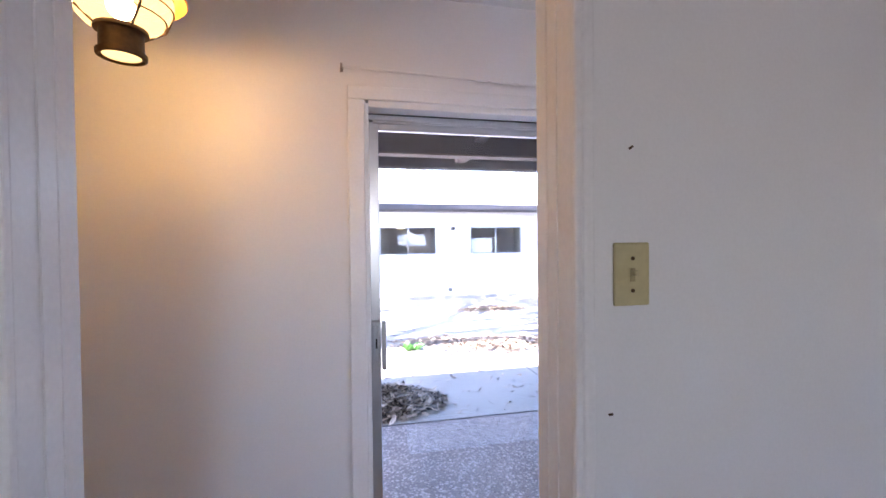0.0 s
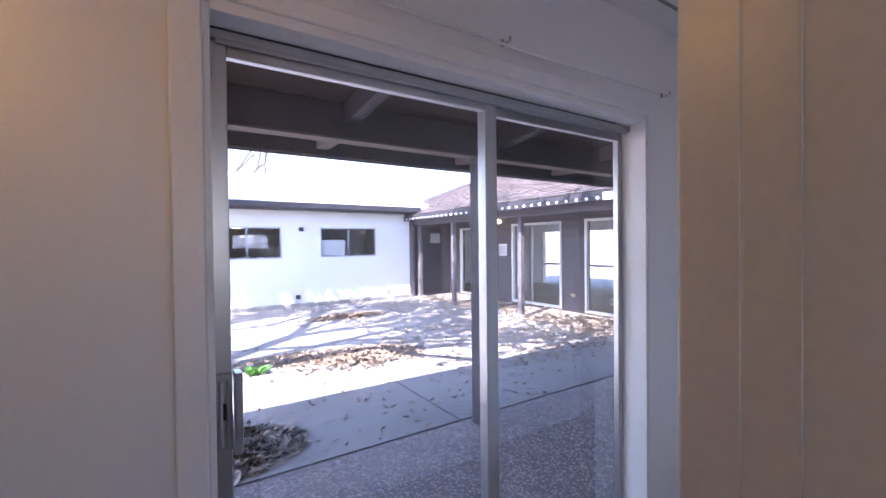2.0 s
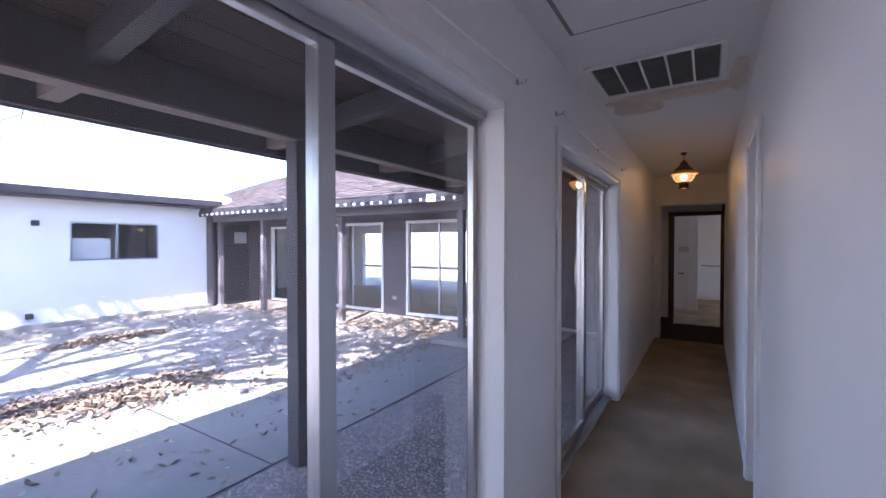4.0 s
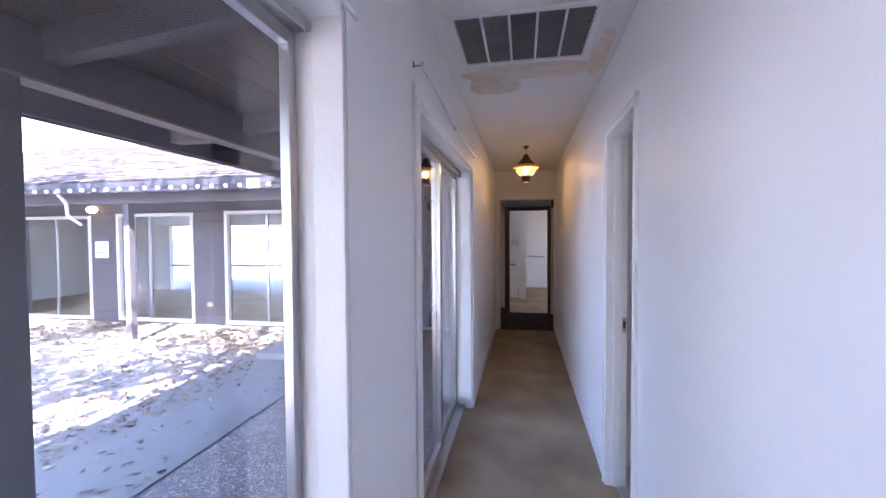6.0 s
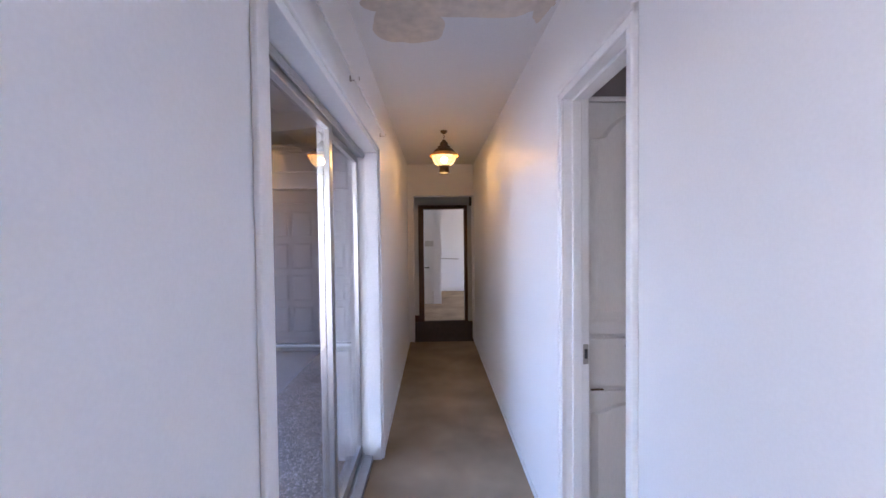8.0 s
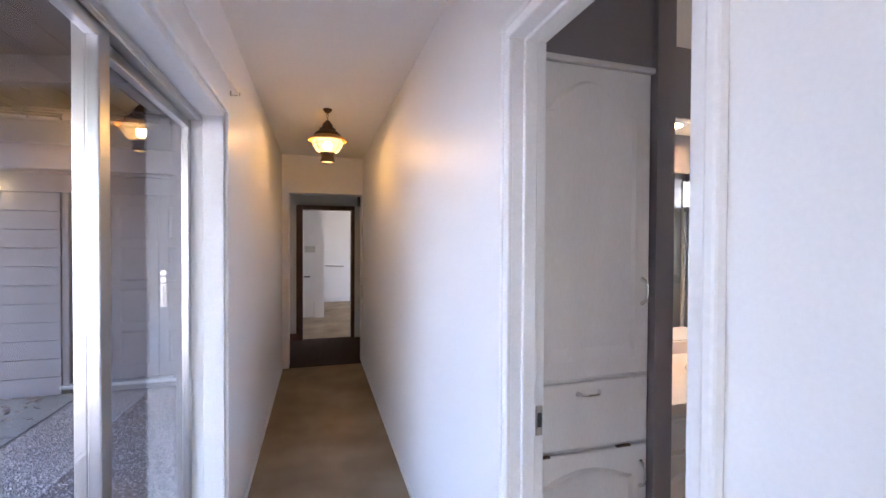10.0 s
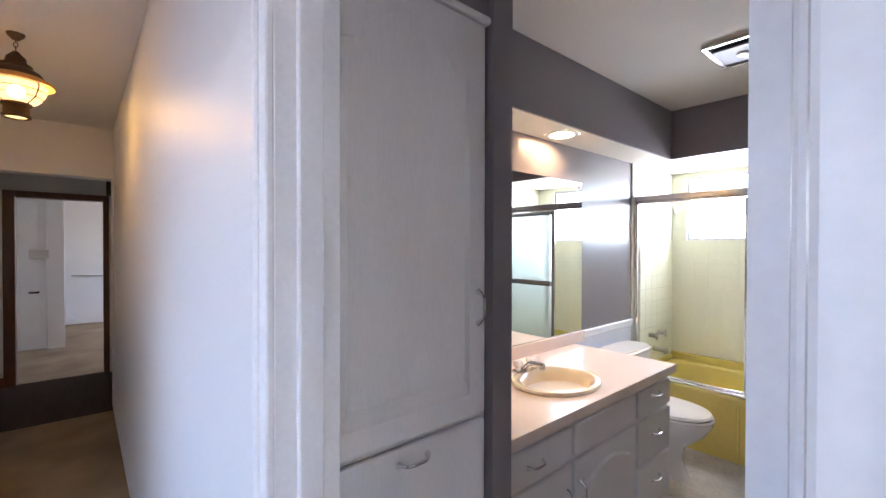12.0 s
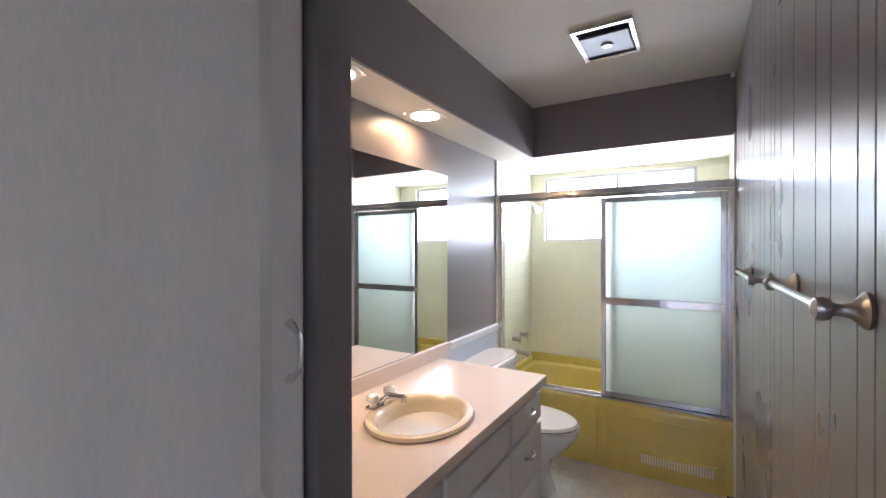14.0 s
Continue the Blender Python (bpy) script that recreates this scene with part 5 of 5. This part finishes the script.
cyl(hd, (EX + 0.03, HY, 0.76), (EX + 0.03, HY, 0.94), 0.01); cyl(hd, (EX + 0.06, HY, 0.94), (EX + 0.03, HY, 0.94), 0.01); cyl(hd, (EX + 0.06, HY, 0.76), (EX + 0.03, HY, 0.76), 0.01)
local(dd, part("handle_set", hd, NICKEL, dd, "chrome handle set with deadbolt"))


def porch_lamp(y, z):
    root = thing("porch_lamp", (EX, y, z), "lit oval porch lamp on the siding", "wall lamp", "porch lamps")
    part("back_plate", boxes((-0.03, -0.06, -0.08, -0.006, 0.06, 0.02), bevel=0.006), BRASS, root)
    q = bmesh.new(); bmesh.ops.create_uvsphere(q, u_segments=20, v_segments=12, radius=0.09, matrix=Matrix.Translation((-0.10, 0, 0)) @ Matrix.Diagonal((0.9, 1.15, 0.75, 1)))
    part("globe", q, PORCHGLOW, root, "glowing white glass globe", True)


porch_lamp(5.10, 1.96)
porch_lamp(10.08, 2.01)
sg = thing("paper_notice", (EX - 0.01, 9.98, 1.2), "white paper notice pinned to the siding", "notice")
local(sg, part("sheet", box(EX - 0.012, 9.83, 1.08, EX - 0.008, 10.14, 1.40), PAPER, sg))
for k in range(5):
    local(sg, part("text_line", box(EX - 0.0135, 9.87, 1.13 + k * 0.05, EX - 0.0121, 10.10, 1.142 + k * 0.05), FILTER, sg, "grey line of unreadable print"))
solid("outlet_cover", box(EX - 0.012, 7.57, 0.19, EX - 0.004, 7.69, 0.27, bevel=0.003), IVORY, "small outdoor outlet cover", "outlet")

# east roof, eave, posts, lights
RX0, RZ0, RX1, RZ1 = 6.55, 2.27, 10.3, 3.72
er = thing("roof_east", (8, 8, 2.3), "weathered shingle roof of the far wing", "roof", kind="structure")
sl = (RZ1 - RZ0) / (RX1 - RX0)
bm = bmesh.new()
prism(bm, [(RX0, RZ0), (RX1, RZ1), (14.2, RZ0), (14.2, RZ0 - 0.1), (RX1, RZ1 - 0.1), (RX0, RZ0 - 0.06)], "y", 2.66, 14.5)
local(er, part("deck", bm, DARKWOOD, er))
verts, faces = [], []
u = 0.0
L = math.hypot(RX1 - RX0, RZ1 - RZ0)
ca, sa = (RX1 - RX0) / L, (RZ1 - RZ0) / L
while u < L:
    y = 2.66 + rnd.uniform(0, 0.1)
    while y < 13.6:
        w = rnd.uniform(0.12, 0.24)
        t = rnd.uniform(0.014, 0.03)
        a, b = u - rnd.uniform(0, 0.03), u + 0.2
        k = len(verts)
        for yy in (y + 0.004, y + w - 0.004):
            for uu, h in ((a, 0.002), (a, t + 0.004), (b, 0.004)):
                verts.append((RX0 + uu * ca - h * sa, yy, RZ0 + uu * sa + h * ca))
        faces += [(k, k + 3, k + 4, k + 1), (k + 1, k + 4, k + 5, k + 2), (k, k + 1, k + 2), (k + 3, k + 5, k + 4)]
        y += w
    u += 0.15
me = bpy.data.meshes.new("shingles"); me.from_pydata(verts, [], faces); me.materials.append(SHINGLE)
o = tagged(new("shingles", me), "uneven grey-brown shakes", kind="stuff"); o.parent = er; o.matrix_parent_inverse = er.matrix_world.inverted()
local(er, part("fascia", box(RX0 - 0.03, 2.7, 2.10, RX0, 13.6, 2.25, bevel=0.004), DARKWOOD, er))
local(er, part("porch_beam", box(6.88, 2.7, 1.98, 6.98, 12.7, 2.18, bevel=0.005), SIDING, er))
local(er, part("porch_ceiling", box(6.98, 2.7, 2.28, 8.34, 12.7, 2.30), DECK, er))


def east_post(y, x=6.93, h=2.12):
    r = thing("porch_post", (x, y, G), "slim grey timber post of the far porch", "post", "far porch posts")
    part("shaft", box(-0.05, -0.05, 0.0, 0.05, 0.05, h, bevel=0.005), SIDING, r)
    part("base", box(-0.075, -0.075, 0.0, 0.075, 0.075, 0.06, bevel=0.006), CONC, r)


for y in (7.84, 10.35, 12.1):
    east_post(y)
east_post(5.03, 6.78)
bl = boxes((6.48, 4.75, G, 7.03, 5.45, G + 0.09), bevel=0.02)
solid("concrete_step", bl, CONC, "low concrete kerb at the porch corner", "kerb", "structure")
sl_ = thing("string_lights", (6.5, 8, 2.15), "string of small white bulbs along the eave", "string lights")
wire = bmesh.new()
cyl(wire, (6.505, 4.9, 2.17), (6.505, 12.6, 2.17), 0.005, seg=6)
local(sl_, part("wire", wire, BLACK, sl_))
bulb = lathe(bmesh.new(), [(0.0, -0.055), (0.022, -0.045), (0.03, -0.025), (0.022, -0.005), (0.012, 0.0)], (0, 0, 0), seg=8)
bme = bpy.data.meshes.new("bulb"); bulb.to_mesh(bme); bulb.free(); bme.materials.append(FAIRY)
for i in range(37):
    o = new("bulb", bme)
    o.parent = sl_
    o.location = (0.005, 5.0 + 0.21 * i - 8, 2.168 - 2.15)
ds = bmesh.new()
for p, q in (((6.52, 8.64, 2.14), (6.66, 8.64, 1.98)), ((6.66, 8.64, 1.98), (6.66, 8.62, 1.80)), ((6.66, 8.62, 1.80), (6.78, 8.52, 1.66))):
    cyl(ds, p, q, 0.022)
solid("downspout", ds, TRIM, "pale bent downspout under the eave", "downspout", smooth=True)
fl = boxes((6.47, 5.35, 2.10, 6.53, 5.5, 2.22), bevel=0.01)
solid("flood_lamp", fl, PAPER, "small white flood lamp at the eave", "flood lamp")

# ---- north building: white stucco ----
NY = 12.335
W = [(1.46, 3.06), (4.04, 5.62)]
zb, zt = 1.10, 1.89
wall("wall_north_building", "white stucco wall of the opposite building", [(-9, NY, -0.3, W[0][0], NY + 0.2, 2.4), (W[0][1], NY, -0.3, W[1][0], NY + 0.2, 2.4), (W[1][1], NY, -0.3, 6.70, NY + 0.2, 2.4),
    (W[0][0], NY, -0.3, W[0][1], NY + 0.2, zb), (W[1][0], NY, -0.3, W[1][1], NY + 0.2, zb), (W[0][0], NY, zt, W[0][1], NY + 0.2, 2.4), (W[1][0], NY, zt, W[1][1], NY + 0.2, 2.4)], STUCCO)
solid("kerb", box(-9, NY - 0.14, -0.16, 6.70, NY, -0.06, bevel=0.01), CONC, "low concrete footing along the stucco wall", "kerb", "structure")
for n_, (a, b) in enumerate(W):
    r = thing("window_3", ((a + b) / 2, NY, 1.3), "aluminium sliding window in the stucco wall", "window", kind="structure")
    for q in ((a, NY + 0.02, zb, a + 0.035, NY + 0.1, zt), (b - 0.035, NY + 0.02, zb, b, NY + 0.1, zt), (a + 0.035, NY + 0.02, zb, b - 0.035, NY + 0.1, zb + 0.035), (a + 0.035, NY + 0.02, zt - 0.035, b - 0.035, NY + 0.1, zt), ((a + b) / 2 - 0.02, NY + 0.02, zb + 0.035, (a + b) / 2 + 0.02, NY + 0.08, zt - 0.035)):
        local(r, part("frame_member", box(*q, bevel=0.002), ALU, r))
    for u, v in ((a + 0.035, (a + b) / 2 - 0.02), ((a + b) / 2 + 0.02, b - 0.035)):
        o = local(r, part("pane", box(u, NY + 0.05, zb + 0.035, v, NY + 0.055, zt - 0.035), PANE, r))
        o.visible_shadow = False
bd = thing("window_blind", (2.37, NY + 0.25, 1.55), "half-lowered white slatted blind inside the window", "blind")
for k in range(9):
    local(bd, part("slat", box(1.98, NY + 0.22, 1.37 + 0.035 * k, 2.76, NY + 0.245, 1.392 + 0.035 * k), BLIND, bd))
bd2 = thing("roller_blind", (4.45, NY + 0.25, 1.3), "pale roller shade inside the window", "blind")
local(bd2, part("cloth", box(4.10, NY + 0.22, 1.12, 4.78, NY + 0.23, 1.56), BLIND, bd2))
wall("wall_north_rooms", "dim plaster room inside the opposite building", [(-2, 15.6, -0.3, 6.7, 15.7, 2.4), (-2.1, NY + 0.2, -0.3, -2, 15.7, 2.4), (6.70, NY + 0.4, -0.3, 6.80, 15.7, 2.4), (3.50, NY + 0.2, -0.3, 3.57, 15.6, 2.4), (-2.1, NY + 0.2, 2.4, 6.80, 15.7, 2.5)], INTERIOR)
pl = thing("interior_lamp", (2.15, 13.2, 1.90), "small lit ceiling lamp inside the window", "ceiling lamp")
part("globe", lathe(bmesh.new(), [(0.0, -0.04), (0.1, -0.03), (0.12, 0.0), (0.05, 0.02)], (0, 0, 0), seg=16), PORCHGLOW, pl, smooth=True)
q = bmesh.new(); cyl(q, (0, 0, 0.02), (0, 0, 0.68), 0.008)
part("stem", q, BRASS, pl)
for x, z in ((3.53, 1.83), (3.43, 0.10)):
    root = thing("wall_fixture", (x, NY, z), "small dark fixture on the stucco wall", "fixture", "stucco fixtures")
    part("box", box(-0.05, -0.09, -0.05, 0.05, -0.001, 0.05, bevel=0.008), BLACK, root)
nr = thing("roof_north", (0, 13, 2.4), "pale gravel roof with dark gutter", "roof", kind="structure")
bm = bmesh.new()
prism(bm, [(NY - 0.55, 2.46), (17.6, 4.0), (17.6, 3.9), (NY - 0.55, 2.38)], "x", -9, 7.4)
local(nr, part("slope", bm, GRAVELROOF, nr))
local(nr, part("gutter", box(-9, NY - 0.64, 2.32, 6.75, NY - 0.56, 2.47, bevel=0.015), DARKWOOD, nr, "dark gutter along the eave"))
local(nr, part("soffit_board", box(-9, NY - 0.55, 2.30, 6.75, NY, 2.33), DARKWOOD, nr))
# dark entry corner between the two wings
wall("wall_corner", "dark siding of the recessed corner", [(6.70, NY + 0.25, -0.3, 8.34, NY + 0.4, 2.4), (6.70, NY - 0.02, -0.3, 6.85, NY + 0.25, 2.3)], SIDING)
cd = thing("door_8", (7.5, NY + 0.2, 0), "dark painted back door in the recessed corner", "door", kind="structure")
local(cd, part("leaf", boxes((7.1, NY + 0.20, -0.1, 7.98, NY + 0.25, 1.95), bevel=0.005), DARKWOOD, cd))
local(cd, part("light", boxes((7.55, NY + 0.185, 1.45, 7.90, NY + 0.20, 1.75), bevel=0.003), ALU, cd, "small glazed light"))


# ---- trees ----
def limb(bm, a, b, r0, r1, seg=7):
    cyl(bm, a, b, r0, r1, seg)


def bare_tree(name, at, height, seed, label, spread=1.0, lean=(0, 0), dense=(8, 16), leaf=(0.04, 0.09)):
    """Trunk with forking limbs and a crown of twigs with sparse leaves."""
    r = random.Random(seed)
    root = thing(name, at, label, "tree")
    bm, tips = bmesh.new(), []
    def grow(p, d, length, rad, depth):
        q = p + d * length
        limb(bm, p, q, rad, rad * 0.72, 8 if depth < 2 else 5)
        if depth >= 5:
            tips.append(q)
            return
        for k in range(2 if depth else 4):
            v = Vector((r.uniform(-1, 1), r.uniform(-1, 1), r.uniform(-0.25, 0.75))) * spread
            nd = (d * 0.75 + v * 0.75 + Vector((lean[0], lean[1], 0)) * (0.5 if depth < 2 else 0.1)).normalized()
            grow(q, nd, length * r.uniform(0.68, 0.9), rad * (0.62 if k else 0.72), depth + 1)
        if depth > 1:
            tips.append(q)
    grow(Vector((0, 0, 0)), Vector((lean[0] * 0.1, lean[1] * 0.1, 1)).normalized(), height * 0.3, height * 0.024, 0)
    part("trunk", bm, BARK, root, smooth=True)
    verts, faces = [], []
    for t in tips:
        for k in range(r.randint(*dense)):
            c = t + Vector((r.gauss(0, 0.35), r.gauss(0, 0.35), r.gauss(0, 0.3)))
            s = r.uniform(*leaf)
            m = Euler((r.uniform(0, 6), r.uniform(0, 6), r.uniform(0, 6))).to_matrix()
            i = len(verts)
            for v in ((-s, 0, 0), (0, -s * 0.5, 0.01), (s, 0, 0), (0, s * 0.5, 0.01)):
                verts.append(tuple(c + m @ Vector(v)))
            faces.append((i, i + 1, i + 2, i + 3))
    me = bpy.data.meshes.new("crown"); me.from_pydata(verts, [], faces); me.materials.append(LEAF)
    o = new("crown", me); o.parent = root
    return root


# both courtyard trees stay out of view; placed to cast the dappled shade
bare_tree("courtyard_tree", (-1.7, 6.5, G), 9.0, 11, "unseen half-bare tree with grey bark that dapples the courtyard", 1.15, (1.0, -0.06), (36, 58), (0.07, 0.14))
bare_tree("courtyard_tree", (-3.4, 8.6, G), 8.5, 21, "unseen half-bare tree with grey bark that dapples the courtyard", 1.15, (0.75, -0.05), (14, 24), (0.06, 0.12))
bare_tree("yard_tree", (3.2, 25.0, -0.3), 7.6, 5, "bare grey tree behind the opposite building", 1.2, (0, 0), (0, 1))
